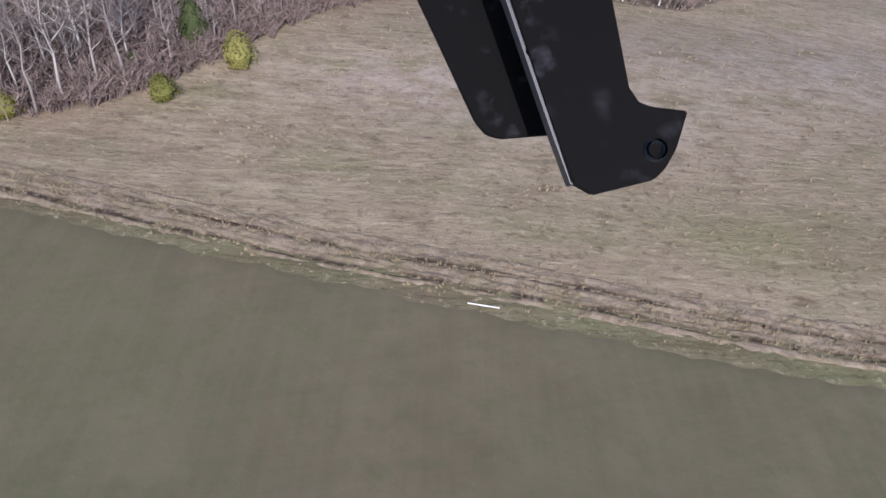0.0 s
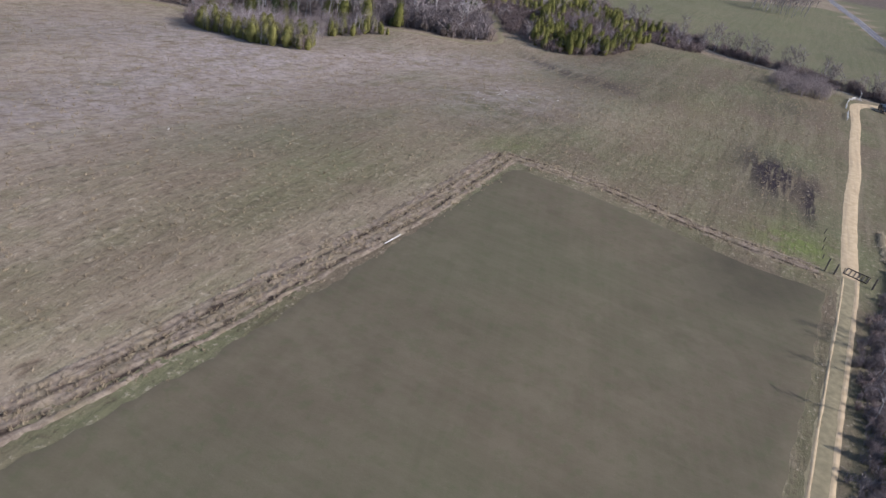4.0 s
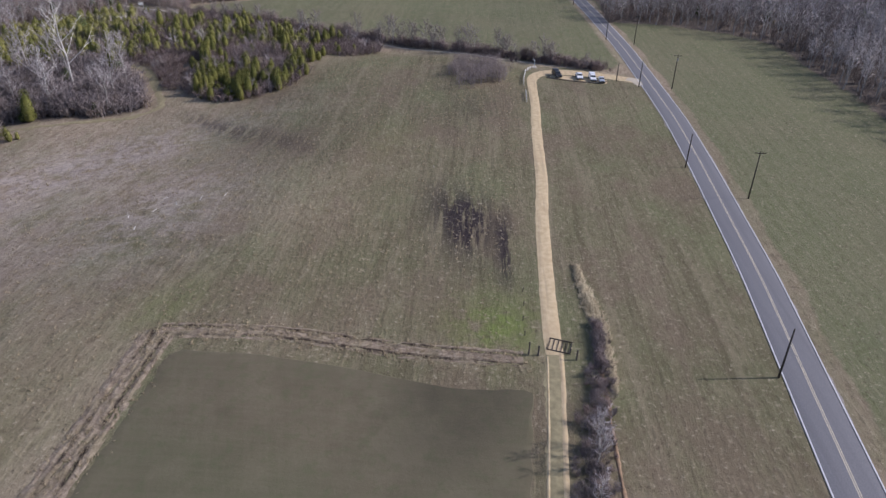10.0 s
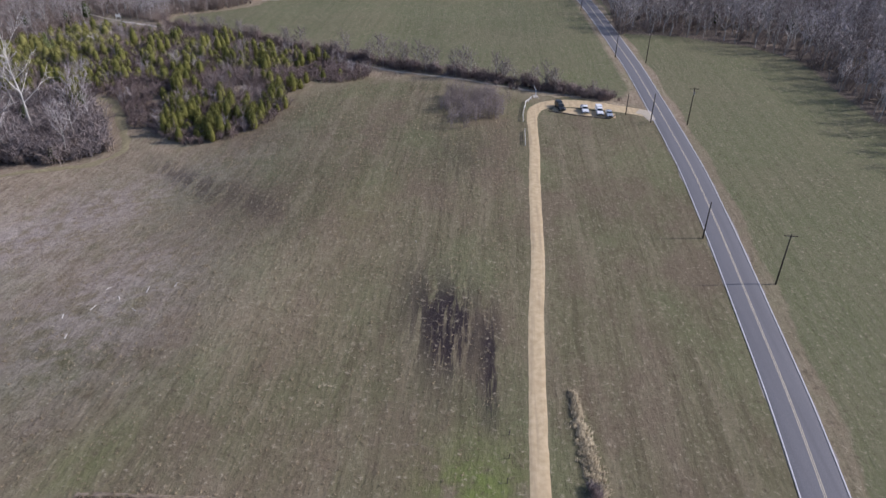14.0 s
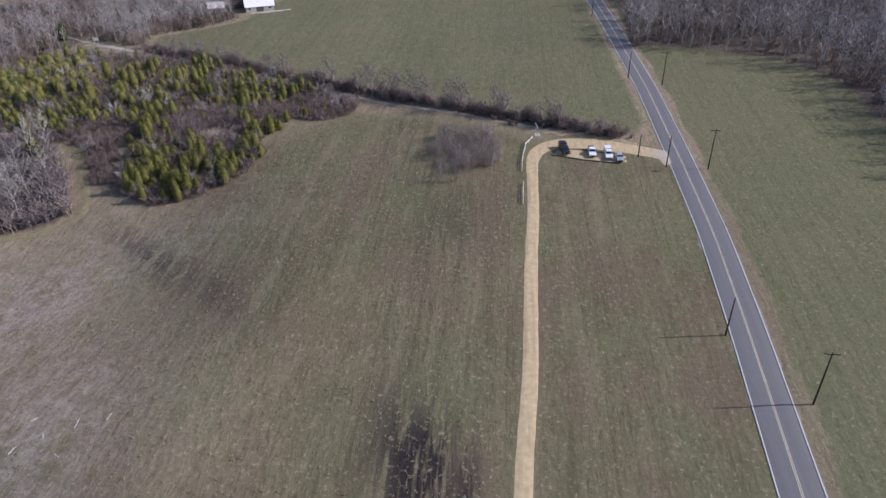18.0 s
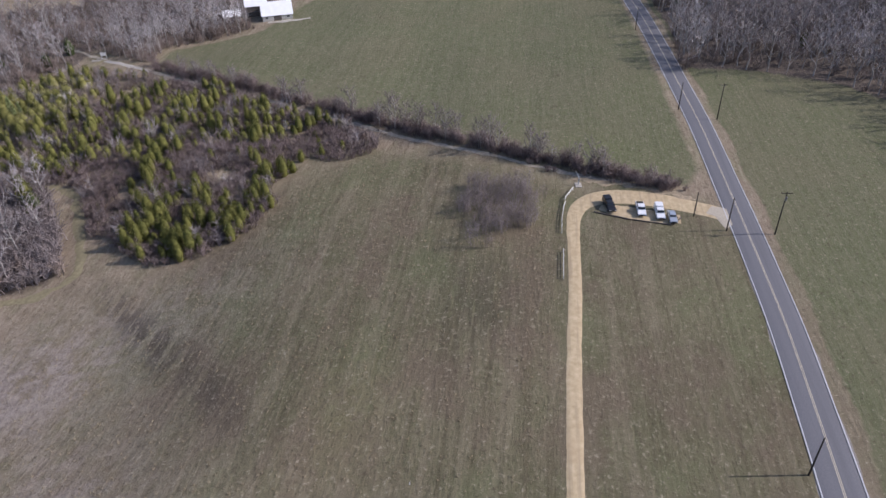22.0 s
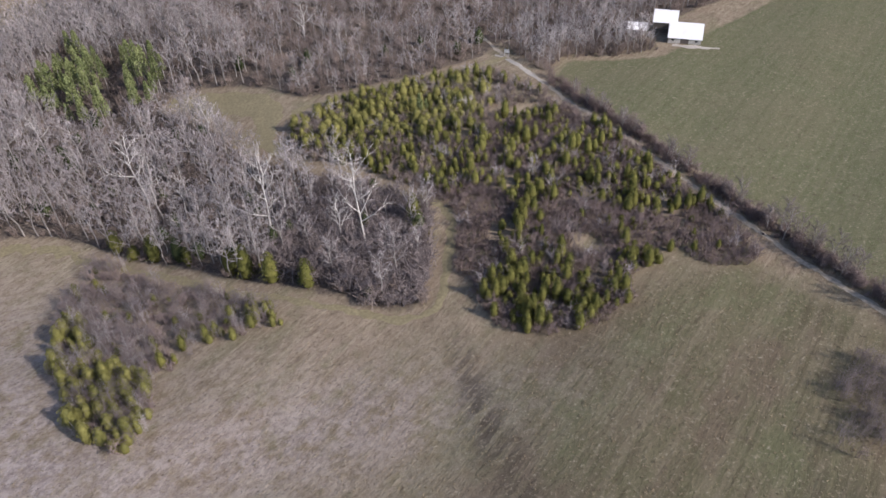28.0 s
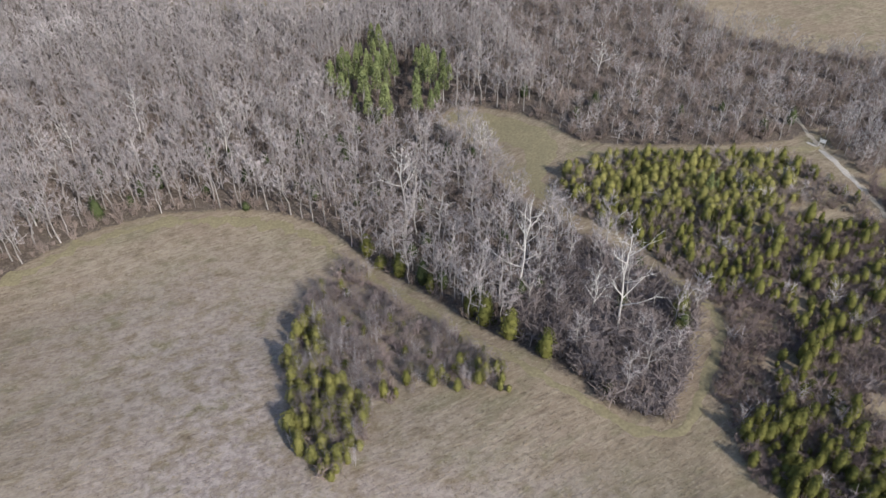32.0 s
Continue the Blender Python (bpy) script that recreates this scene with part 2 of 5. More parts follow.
GROUND, CROP, ASPHALT, DIRT, RUT = ground_material(), crop_material(), asphalt_material(), dirt_material(), rut_material()
VERGE = plain("gravel_shoulder", (0.26, 0.235, 0.21), 0.95, grain=3)
CONCRETE = plain("pale_gravel_apron", (0.46, 0.42, 0.36), 0.9, grain=2)
APRON = plain("sandy_gravel", (0.44, 0.385, 0.30), 0.95, grain=3.5, spread=0.14)
BARE = plain("trodden_soil", (0.34, 0.275, 0.185), 0.95, grain=1.2, spread=0.35)
LANE_GRAVEL = plain("lane_gravel", (0.37, 0.325, 0.255), 0.95, grain=1.2, spread=0.3)
trail_grass = plain("trampled_grass", (0.25, 0.215, 0.125), 0.95, grain=1.2)
WHITE_LINE = plain("white_road_paint", (0.55, 0.55, 0.55), 0.7, grain=4, spread=0.15)
YELLOW_LINE = plain("yellow_road_paint", (0.54, 0.48, 0.36), 0.7, grain=4, spread=0.15)
POLE_WOOD = plain("tarred_pole_wood", (0.060, 0.050, 0.042), 0.85, grain=20)
POST_WOOD = plain("weathered_post_wood", (0.12, 0.10, 0.085), 0.9, grain=15)
GREY_METAL = plain("galvanised_metal", (0.28, 0.28, 0.29), 0.45, 0.6, grain=10, spread=0.1)
DARK_TUBE = plain("dull_brown_tube", (0.055, 0.045, 0.040), 0.6, 0.2, grain=12)
WHITE_BOARD = plain("white_painted_rail", (0.72, 0.71, 0.68), 0.6, grain=5, spread=0.1)
PORCELAIN = plain("brown_porcelain", (0.12, 0.08, 0.06), 0.3, grain=5)
DARK_BARK = plant("brown_bark", (0.150, 0.128, 0.112), (0.330, 0.295, 0.265))
BARK = plant("grey_bark", (0.26, 0.235, 0.215), (0.50, 0.47, 0.44))
WEST_BARK = plant("mottled_grey_bark", (0.190, 0.172, 0.168), (0.440, 0.410, 0.392))
TWIG = plant("bare_twigs", (0.312, 0.275, 0.268), (0.535, 0.494, 0.488))
PALE_BARK = plant("white_bark", (0.56, 0.53, 0.49), (0.74, 0.71, 0.66))
SHRUB = plant("brown_scrub", (0.200, 0.156, 0.135), (0.355, 0.292, 0.252))
HEDGE_TWIG = plant("dark_hedge_twigs", (0.170, 0.127, 0.116), (0.300, 0.240, 0.222))
# cedar foliage again, darkened to paint in the shade of the woods
SHADED_CEDAR = plant("shaded_cedar_foliage", (0.045, 0.062, 0.024), (0.095, 0.110, 0.045))
PALE_STRAW = plant("pale_reed_straw", (0.36, 0.30, 0.20), (0.58, 0.50, 0.35))
STRAW = plant("dry_straw", (0.24, 0.19, 0.12), (0.40, 0.33, 0.22))
CEDAR = plant("cedar_foliage", (0.086, 0.095, 0.026), (0.202, 0.194, 0.054))
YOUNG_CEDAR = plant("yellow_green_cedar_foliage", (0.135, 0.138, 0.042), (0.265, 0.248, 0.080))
PINE = plant("pine_needles", (0.160, 0.196, 0.078), (0.290, 0.320, 0.140))
PURPLE_TWIG = plant("purple_grey_twigs", (0.170, 0.140, 0.132), (0.285, 0.245, 0.235))


# ---- the lie of the land ----
def step(a, b, x):
    u = np.clip((x - a) / (b - a), 0, 1)
    return u * u * (3 - 2 * u)


def land(x, y):
    """The height of the ground, in metres."""
    x, y = np.asarray(x, float), np.asarray(y, float)
    z = -(3 + 6 * (1 - step(170, 240, x))) * step(85, 165, y) - 12 * step(150, 260, y) * (1 - step(120, 200, x)) - 4 * step(200, 330, y)
    r = np.hypot(x - 130, y - 60)
    z = z + 46 * step(430, 800, y) * (1 - step(500, 900, np.abs(x - 120)))
    z = z + step(700, 1700, r) * (28 + 22 * np.sin(x * 0.0031 + 1.0) * np.cos(y * 0.0027)) + step(1500, 3600, r) * 130
    z = z + step(0, 60, np.abs(y - road_y(x)) - 8) * 0.18 * (np.sin(x * 0.11 + y * 0.05) + np.sin(y * 0.13 - x * 0.07))
    return z


ROAD_X = (-1200, -300, -100, 0, 88, 126, 157, 204, 235, 265, 313, 359, 402, 480, 650, 1000, 2000)
ROAD_Y = (-430, -143, -80, -48.5, -20.7, -8.9, 0.7, 17.2, 28.7, 41.5, 62.6, 85, 106, 146, 240, 420, 900)


def road_y(x):
    return np.interp(x, ROAD_X, ROAD_Y)


def smooth_line(pts, every=2.0):
    """A rounded line through the points, one place every so many metres."""
    p = np.array(pts, float)
    d = np.concatenate([[0], np.cumsum(np.hypot(*np.diff(p[:, :2], axis=0).T))])
    s = np.arange(0, d[-1], every)
    q = np.stack([np.interp(s, d, p[:, k]) for k in range(p.shape[1])], 1)
    k = max(1, int(7 / every))
    pad = np.concatenate([np.repeat(q[:1], k, 0), q, np.repeat(q[-1:], k, 0)])
    w = np.ones(2 * k + 1) / (2 * k + 1)
    r = np.stack([np.convolve(pad[:, j], w, "valid") for j in range(q.shape[1])], 1)
    r[:k], r[-k:] = q[:k], q[-k:]
    return r


def sides(line):
    t = np.gradient(line[:, :2], axis=0)
    t /= np.maximum(np.hypot(*t.T), 1e-9)[:, None]
    return np.stack([-t[:, 1], t[:, 0]], 1)


def inside(poly, x, y):
    """Whether places lie in a polygon."""
    x, y = np.asarray(x, float), np.asarray(y, float)
    hit = np.zeros(x.shape, bool)
    for (ax, ay), (bx, by) in zip(poly, poly[1:] + poly[:1]):
        cross = (ay > y) != (by > y)
        hit ^= cross & (x < (bx - ax) * (y - ay) / ((by - ay) if by != ay else 1e-9) + ax)
    return hit


def soft_inside(poly, x, y, blur=4.0):
    """A polygon's mask with a soft edge."""
    out = np.zeros(np.shape(x))
    for k in range(9):
        a = k * 2.399
        r = blur * math.sqrt(k / 9)
        out += inside(poly, x + r * math.cos(a), y + r * math.sin(a))
    return out / 9


def raw_mesh(name, v, faces, mat, smooth=False):
    """A mesh from arrays: v (n, 3), faces (m, 3 or 4)."""
    me = bpy.data.meshes.new(name)
    v, faces = np.asarray(v, np.float32), np.asarray(faces, np.int32)
    me.vertices.add(len(v))
    me.vertices.foreach_set("co", v.ravel())
    k = faces.shape[1]
    me.loops.add(faces.size)
    me.loops.foreach_set("vertex_index", faces.ravel())
    me.polygons.add(len(faces))
    me.polygons.foreach_set("loop_start", np.arange(0, faces.size, k, dtype=np.int32))
    if smooth:
        me.polygons.foreach_set("use_smooth", np.ones(len(faces), bool))
    me.update(calc_edges=True)
    me.materials.append(mat)
    return me


def grid_faces(nu, nv):
    i = np.arange(nu * nv).reshape(nu, nv)
    return np.stack([i[:-1, :-1], i[1:, :-1], i[1:, 1:], i[:-1, 1:]], -1).reshape(-1, 4)


def ribbon(name, pts, width, mat, lift, rows=2, every=2.0, ragged=0.0, follow=True, seed=1):
    """A strip of ground along a line, lying just over the land, with a bedded edge."""
    line = smooth_line(pts, every)
    side = sides(line)
    rng = np.random.default_rng(seed)
    w = np.interp(np.linspace(0, 1, len(line)), np.linspace(0, 1, len(np.atleast_1d(width))), np.atleast_1d(width)) if not np.isscalar(width) else np.full(len(line), width)
    u = np.linspace(-0.5, 0.5, rows + 1)
    wob = rng.normal(0, 1, (len(line), 2))
    wob = (wob + np.roll(wob, 1, 0) + np.roll(wob, 2, 0)) / 2 * ragged
    off = u[None, :] * w[:, None] + np.where(u < 0, wob[:, :1] * (-2 * u), wob[:, 1:] * 2 * u)
    x = line[:, :1] + side[:, :1] * off
    y = line[:, 1:2] + side[:, 1:2] * off
    z = land(x, y) + lift
    z[:, 0] -= lift + 0.04
    z[:, -1] -= lift + 0.04
    return raw_mesh(name, np.stack([x, y, z], -1).reshape(-1, 3), grid_faces(len(line), rows + 1), mat)


# ---- plan: outlines of the large areas ----
NORTH_WOOD = [(-50, 112), (-44, 122), (-34, 135), (-20, 140), (-6, 145), (0, 165), (3, 200), (8, 240), (14, 264), (22, 275), (35, 287), (53, 293), (68, 294), (84, 292), (99, 287), (111, 278), (121, 262), (134, 243),
              (140, 235), (147, 223), (156, 211), (164, 200), (171, 191), (176, 183), (182, 177), (187, 176), (191, 182), (196, 191), (200, 198), (206, 205), (203, 214), (195, 232), (185, 252), (178, 266), (172, 280), (170, 300),
              (164, 322), (156, 336), (162, 346), (176, 339), (187, 329), (196, 315), (203, 298), (221, 288), (239, 283), (256, 283), (276, 284), (290, 292), (318, 266), (360, 268),
              (420, 272), (480, 300), (480, 660), (-240, 660), (-240, 330), (-100, 205)]
WEST_WOOD = [(-69, 40), (-64, 46.5), (-58.5, 54.5), (-56.5, 70), (-54.5, 91), (-48, 112), (-104, 203), (-150, 300), (-300, 330), (-300, -20), (-140, 10)]
EAST_WOOD = [(353, 79), (359, 66), (363, 50), (362, 30), (351, 13), (335, 4), (314, -4), (290, -16), (264, -26), (240, -60), (300, -120), (560, -60), (560, 165), (440, 117), (392, 93)]
CEDAR_LAND = [(200, 176), (197, 166), (197.5, 156.5), (206, 149), (215, 144.5), (220, 145), (229, 146), (232, 152), (238, 153), (244, 151), (250, 154), (251, 146), (254, 142), (263, 139), (268, 144), (271, 166), (274, 192),
              (273, 218), (274, 248), (270, 264), (266, 271), (247, 275), (220, 279), (200, 286), (192, 284), (188, 272), (190, 256), (201, 237), (208, 217), (212, 202), (205, 192), (199, 184)]
THICKET = [(112, 171), (116, 175), (123, 191), (132, 195), (138, 196), (151, 192), (155, 190), (155, 202), (146, 212), (133, 229), (122, 250), (117, 256), (106, 241), (104, 227), (100, 212), (102, 198), (103, 184), (109, 174)]
FAR_FIELD = [(277, 58), (277, 72), (277, 100), (280, 141), (283, 200), (284, 250), (298, 259), (315, 248), (329, 241), (420, 258), (560, 250), (640, 244), (480, 150), (402, 111.5), (313, 69.5), (286, 57)]
TRAIL = [(118, 257), (131, 240), (144, 219), (153, 207), (161, 196), (169, 187), (176, 177), (184, 171.5), (190, 173), (196, 181), (201, 188), (206, 194), (211, 202), (207, 213), (200, 226)]
UPPER_TRAIL = [(196, 292), (221, 284), (239, 279), (256, 279), (281, 276)]
LANE = [(273, 66), (270, 83), (270.5, 98), (271.5, 116), (273, 141), (274.5, 168), (276.5, 200), (277.5, 236), (280, 256), (281, 275), (285, 300)]
RUT_A = [(-160, 13), (-100, 27), (-55, 36.6), (-21, 43), (-6, 46), (12, 50), (32, 56), (53, 62.6), (76, 71), (96, 79)]
RUT_B = [(96, 79), (104, 62), (109, 45), (115, 29)]

# ---- ground ----
xs = np.unique(np.concatenate([-130 - np.geomspace(8, 3900, 26), np.arange(-130, 440, 1.7), 440 + np.geomspace(8, 3900, 26)]))
ys = np.unique(np.concatenate([-110 - np.geomspace(8, 3900, 26), np.arange(-110, 430, 1.7), 430 + np.geomspace(8, 3900, 26)]))
gx, gy = np.meshgrid(xs, ys, indexing="ij")
gz = land(gx, gy)
ground_mesh = raw_mesh("ground", np.stack([gx, gy, gz], -1).reshape(-1, 3), grid_faces(len(xs), len(ys)), GROUND, True)
fx, fy = gx.ravel(), gy.ravel()


def blob(cx, cy, rx, ry, turn=0.0):
    """A soft oval patch."""
    c, s = math.cos(turn), math.sin(turn)
    u, v = ((fx - cx) * c + (fy - cy) * s) / rx, (-(fx - cx) * s + (fy - cy) * c) / ry
    return np.exp(-(u * u + v * v))


north = fy - road_y(fx)
strip = step(2, 5, north) * (1 - step(28, 40, north)) * step(40, 80, fx) * (1 - step(268, 276, fx))
middle = step(100, 125, fx) * (1 - step(255, 268, fx)) * (1 - step(105, 145, fy - 0.25 * (fx - 150)))
edge_gap = np.abs(fy - np.interp(fx, (-160, -55, 12, 49, 92), (8, 33.5, 46, 58, 74.2))) * (fx < 93) + 99 * (fx >= 93)
edge_gap = np.minimum(edge_gap, np.hypot(0, np.abs(fx - np.interp(-fy, (-76, -63, -49, -36, -26), (95, 98.5, 102.5, 105, 110)))) + 99 * ((fy > 78) | (fy < 24)))
edge_gap = np.minimum(edge_gap, np.abs(fy - np.interp(fx, (-60, 20, 70, 97, 117), (-37, -8.5, 9.2, 18.3, 25.2))) + 99 * (fx > 116))
green = 1.0 * (1 - step(2.2, 4.5, edge_gap)) + 0.5 * middle + 0.75 * strip + 0.75 * blob(190, 66, 75, 24, 0.4) + 0.55 * blob(215, 100, 40, 28) + 0.7 * blob(108, 90, 30, 12, 1.2) + 0.5 * blob(235, 120, 22, 26) + 0.35 * blob(20, 66, 60, 7, 0.3) + 0.7 * blob(66, 92, 48, 22, 0.38) + 0.6 * blob(120, 60, 20, 20) + 0.55 * blob(225, 112, 45, 26) + 0.35 * blob(-30, 90, 30, 10, 0.2) + 0.4 * blob(168, 160, 26, 12, 0.5) + 0.7 * blob(200, 146, 26, 12, 0.2) + 0.3 * blob(172, 132, 24, 16, -0.4)
crop = np.maximum(soft_inside(FAR_FIELD, fx, fy, 3), 1 - step(-7.4, -5.6, north + 0.5 * np.sin(fx * 0.21)))
far = np.hypot(fx - 130, fy - 60)
crop = np.maximum(crop, step(600, 800, far) * (np.sin(fx * 0.011 + fy * 0.004) * np.sin(fy * 0.013 - 1) > 0.25))
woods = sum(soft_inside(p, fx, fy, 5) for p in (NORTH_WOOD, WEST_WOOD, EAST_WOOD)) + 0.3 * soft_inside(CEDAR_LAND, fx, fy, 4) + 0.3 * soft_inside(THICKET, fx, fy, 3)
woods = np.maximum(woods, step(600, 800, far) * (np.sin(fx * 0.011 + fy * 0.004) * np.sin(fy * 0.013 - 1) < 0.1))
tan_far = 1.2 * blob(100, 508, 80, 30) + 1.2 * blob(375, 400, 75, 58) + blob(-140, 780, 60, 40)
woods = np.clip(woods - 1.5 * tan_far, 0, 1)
litter = 0.7 * blob(-22, 78, 26, 9, 0.25) + 0.6 * blob(70, 225, 50, 45) + 0.5 * blob(92, 180, 26, 50) + 0.35 * blob(140, 160, 30, 18) + 0.65 * blob(60, 150, 60, 30, 0.4) + 0.6 * blob(130, 112, 26, 16, 0.4) + 0.45 * blob(20, 115, 50, 12, 0.4) + 0.5 * blob(160, 150, 40, 14, -0.3)
# dark ground patches; the gully ones also stand in for sapling shadows
dark_streaks = 1.5 * blob(150, 53.5, 12, 4.5, 0.4) + 1.3 * blob(144, 43.5, 14, 1.3, 0.4) + 0.55 * blob(156, 63, 12, 4, 0.4) + 0.62 * blob(179, 137, 14, 4.6, 1.25) + 0.45 * blob(172, 112, 13, 4.0, 1.1) + 0.4 * blob(185, 155, 12, 3.4, 1.25) + 0.35 * blob(215, 82, 18, 8, 0.4)
lush = 1.0 * blob(121, 36, 8, 7, 0.4) + 0.3 * blob(10, 62, 9, 4, 0.3) + 0.25 * blob(180, 90, 14, 6, 0.4) + 0.35 * blob(102, 83, 8, 5) + 0.25 * blob(285, 85, 10, 10)
for key, bands in (("zone_a", (green, litter, woods)), ("zone_b", (crop, dark_streaks, lush))):
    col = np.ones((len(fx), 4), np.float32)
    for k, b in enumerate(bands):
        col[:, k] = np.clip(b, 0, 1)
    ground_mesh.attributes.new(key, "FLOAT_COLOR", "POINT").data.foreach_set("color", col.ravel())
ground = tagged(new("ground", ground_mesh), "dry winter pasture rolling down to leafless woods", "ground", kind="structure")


FIELD_TOP = [(-260, -20), (-160, 8), (-100, 22), (-55, 33.5), (-21, 39.5), (-6, 42), (12, 46), (29, 51), (49, 58), (72, 67), (92, 74.2), (94, 73), (98, 63), (102, 49), (104.5, 36), (109, 26)]
FIELD_FOOT = [(-260, -101), (-60, -34.5), (20, -6), (70, 11.6), (86, 16.6), (109, 25.6)]


def column_field(name, top, foot, mat, lift, rows=48):
    """A field of columns that run from its foot to its top edge, with slightly uneven edges."""
    x = np.concatenate([np.arange(top[0][0], 88, 1.3), np.arange(88, top[-1][0], 0.3)])
    hi = np.interp(x, *zip(*top)) + 0.22 * np.sin(x * 1.7) + 0.18 * np.sin(x * 0.63 + 1) + 0.12 * np.sin(x * 4.1)
    lo = np.minimum(np.interp(x, *zip(*foot)) + 0.15 * np.sin(x * 1.1), hi - 0.05)
    t = np.linspace(0, 1, rows)
    y = lo[:, None] + (hi - lo)[:, None] * t
    xx = np.repeat(x[:, None], rows, 1)
    z = land(xx, y) + lift
    z[:, 0] -= lift + 0.1
    z[:, -1] -= lift + 0.1
    return raw_mesh(name, np.stack([xx, y, z], -1).reshape(-1, 3), grid_faces(len(x), rows)[:, ::-1], mat)


crop_field = tagged(new("crop_field", column_field("crop_field", FIELD_TOP, FIELD_FOOT, CROP, 0.07)), "smooth dull green-brown winter crop field", "field", kind="structure")

road_pts = [(x, y) for x, y in zip(ROAD_X, ROAD_Y)]
shoulder = tagged(new("road_shoulder", ribbon("road_shoulder", road_pts, 8.0, VERGE, 0.09, 4, ragged=0.25)), "narrow pale gravel shoulder along the road", "shoulder", kind="structure")
road = tagged(new("road", ribbon("road", road_pts, 7.2, ASPHALT, 0.14, 6)), "grey two-lane asphalt country road", "road", kind="structure")


def marking(name, offset, mat, label, width=0.16):
    line = smooth_line(road_pts, 2.0)
    line = line + sides(line) * offset
    me = ribbon(name, [tuple(p) for p in line], width, mat, 0.0, 1)
    c = np.zeros(len(me.vertices) * 3, np.float32)
    me.vertices.foreach_get("co", c)
    c = c.reshape(-1, 3)
    c[:, 2] = land(c[:, 0], c[:, 1]) + 0.15 + 0.0 * c[:, 2] - (0.02 if abs(offset) > 2 else 0)
    me.vertices.foreach_set("co", c.ravel())
    tagged(new(name, me), label, "road marking", kind="structure")


for off in (-3.2, 3.2):
    marking("edge_line", off, WHITE_LINE, "worn white edge line on the asphalt", 0.19)
for off in (-0.12, 0.12):
    marking("centre_line", off, YELLOW_LINE, "faded double yellow centre line", 0.11)

dirt_pts = [(118, 25.5), (127, 29.3), (160, 42), (175, 47), (210, 60.8), (227, 67), (243, 73.6), (251, 77), (257, 78.5), (262, 76.5), (266, 70), (268, 62), (268.8, 54), (268.6, 48), (267.8, 44.5)]
dirt_track = tagged(new("dirt_track", ribbon("dirt_track", dirt_pts, [3.0] * 20 + [3.1, 3.3, 4.2, 5.8, 7.0, 7.2, 6.8, 6.2, 6.0], DIRT, 0.08, 6, 1.0, 0.05)), "pale sandy dirt track curving to the road", "track", kind="structure")
apron = tagged(new("road_apron", ribbon("road_apron", [(269, 50.5), (268.6, 47), (267.2, 43)], [4.6, 6.4, 10.5], APRON, 0.11, 8, 0.8, 0.3)), "pale gravel apron where the track meets the road", "apron", kind="structure")
parking = tagged(new("parking_ground", ribbon("parking_ground", [(258.6, 73), (258.8, 70), (259.6, 64), (261.4, 57), (262, 55)], [2.5, 5.0, 5.8, 5.4, 4.0], DIRT, 0.10, 6, 0.7, 0.15, seed=15)), "bare sandy ground where vehicles park", "parking", kind="structure")
bare_strip = tagged(new("bare_strip", ribbon("bare_strip", [(268, 84), (270.5, 78), (272, 70), (272.5, 62), (271.5, 54)], [2.5, 4.0, 3.6, 3.0, 2.0], BARE, 0.05, 6, 0.8, 0.7, seed=16)), "bare trodden soil between track and hedgerow", "bare soil", kind="structure")
back = [(-220, -91), (-60, -37), (20, -8.5), (70, 9.2), (97, 18.3), (111, 23), (119, 26)]
tagged(new("track_middle", ribbon("track_middle", back, 3.1, trail_grass, 0.07, 4, 1.0, 0.25, seed=21)), "trodden grass between and beside the wheel tracks", "track", kind="structure")
for off, wide in ((-1.0, 0.95), (0.95, 0.5)):
    line = smooth_line(back, 1.0)
    line = line + sides(line) * off
    tagged(new("wheel_track", ribbon("wheel_track", [tuple(p) for p in line], wide, DIRT, 0.10, 3, 1.0, 0.05, seed=int(off * 10) + 30)), "sandy wheel track with grass between the ruts", "track", kind="structure")
lane = tagged(new("lane", ribbon("lane", LANE, 2.3, LANE_GRAVEL, 0.06, 3, 1.0, 0.5, seed=5)), "pale gravel lane beside the hedgerow", "track", kind="structure")
tagged(new("lane_bend", ribbon("lane_bend", [(279, 281), (281, 274), (280, 262), (278.5, 248)], [1.6, 2.8, 2.6, 1.2], CONCRETE, 0.10, 3, 0.8, 0.3, seed=31)), "pale worn gravel where the lane meets the trail", "track", kind="structure")
mown_trail = tagged(new("mown_trail", ribbon("mown_trail", TRAIL, 2.8, trail_grass, 0.08, 4, 1.0, 0.5, seed=6)), "mown grassy trail along the wood's edge", "trail", kind="structure")
clearing_pts = [(162, 340), (173, 329), (184, 315), (190, 301), (186, 291), (181, 280), (184, 266)]
clearing = tagged(new("clearing", ribbon("clearing", clearing_pts, [7, 13, 15, 15, 11, 8, 4], trail_grass, 0.1, 8, 2.0, 1.2, seed=7)), "pale grassy clearing in the woods", "clearing", kind="structure")
upper_trail = tagged(new("upper_trail", ribbon("upper_trail", UPPER_TRAIL, 3.0, trail_grass, 0.12, 4, 1.0, 0.6, seed=8)), "grassy trail through the young woods", "trail", kind="structure")
bank_soil = plain("orange_clay", (0.27, 0.185, 0.115), 0.95, grain=2)
wood_edge = tagged(new("wood_edge", ribbon("wood_edge", [(12, 258), (24, 270), (36, 281), (53, 287), (68, 288), (83, 286), (97, 281), (107, 273), (116, 259)], 5.0, trail_grass, 0.07, 5, 1.0, 1.6, seed=12)), "pale grass margin along the wood's edge", "grass margin", kind="structure")
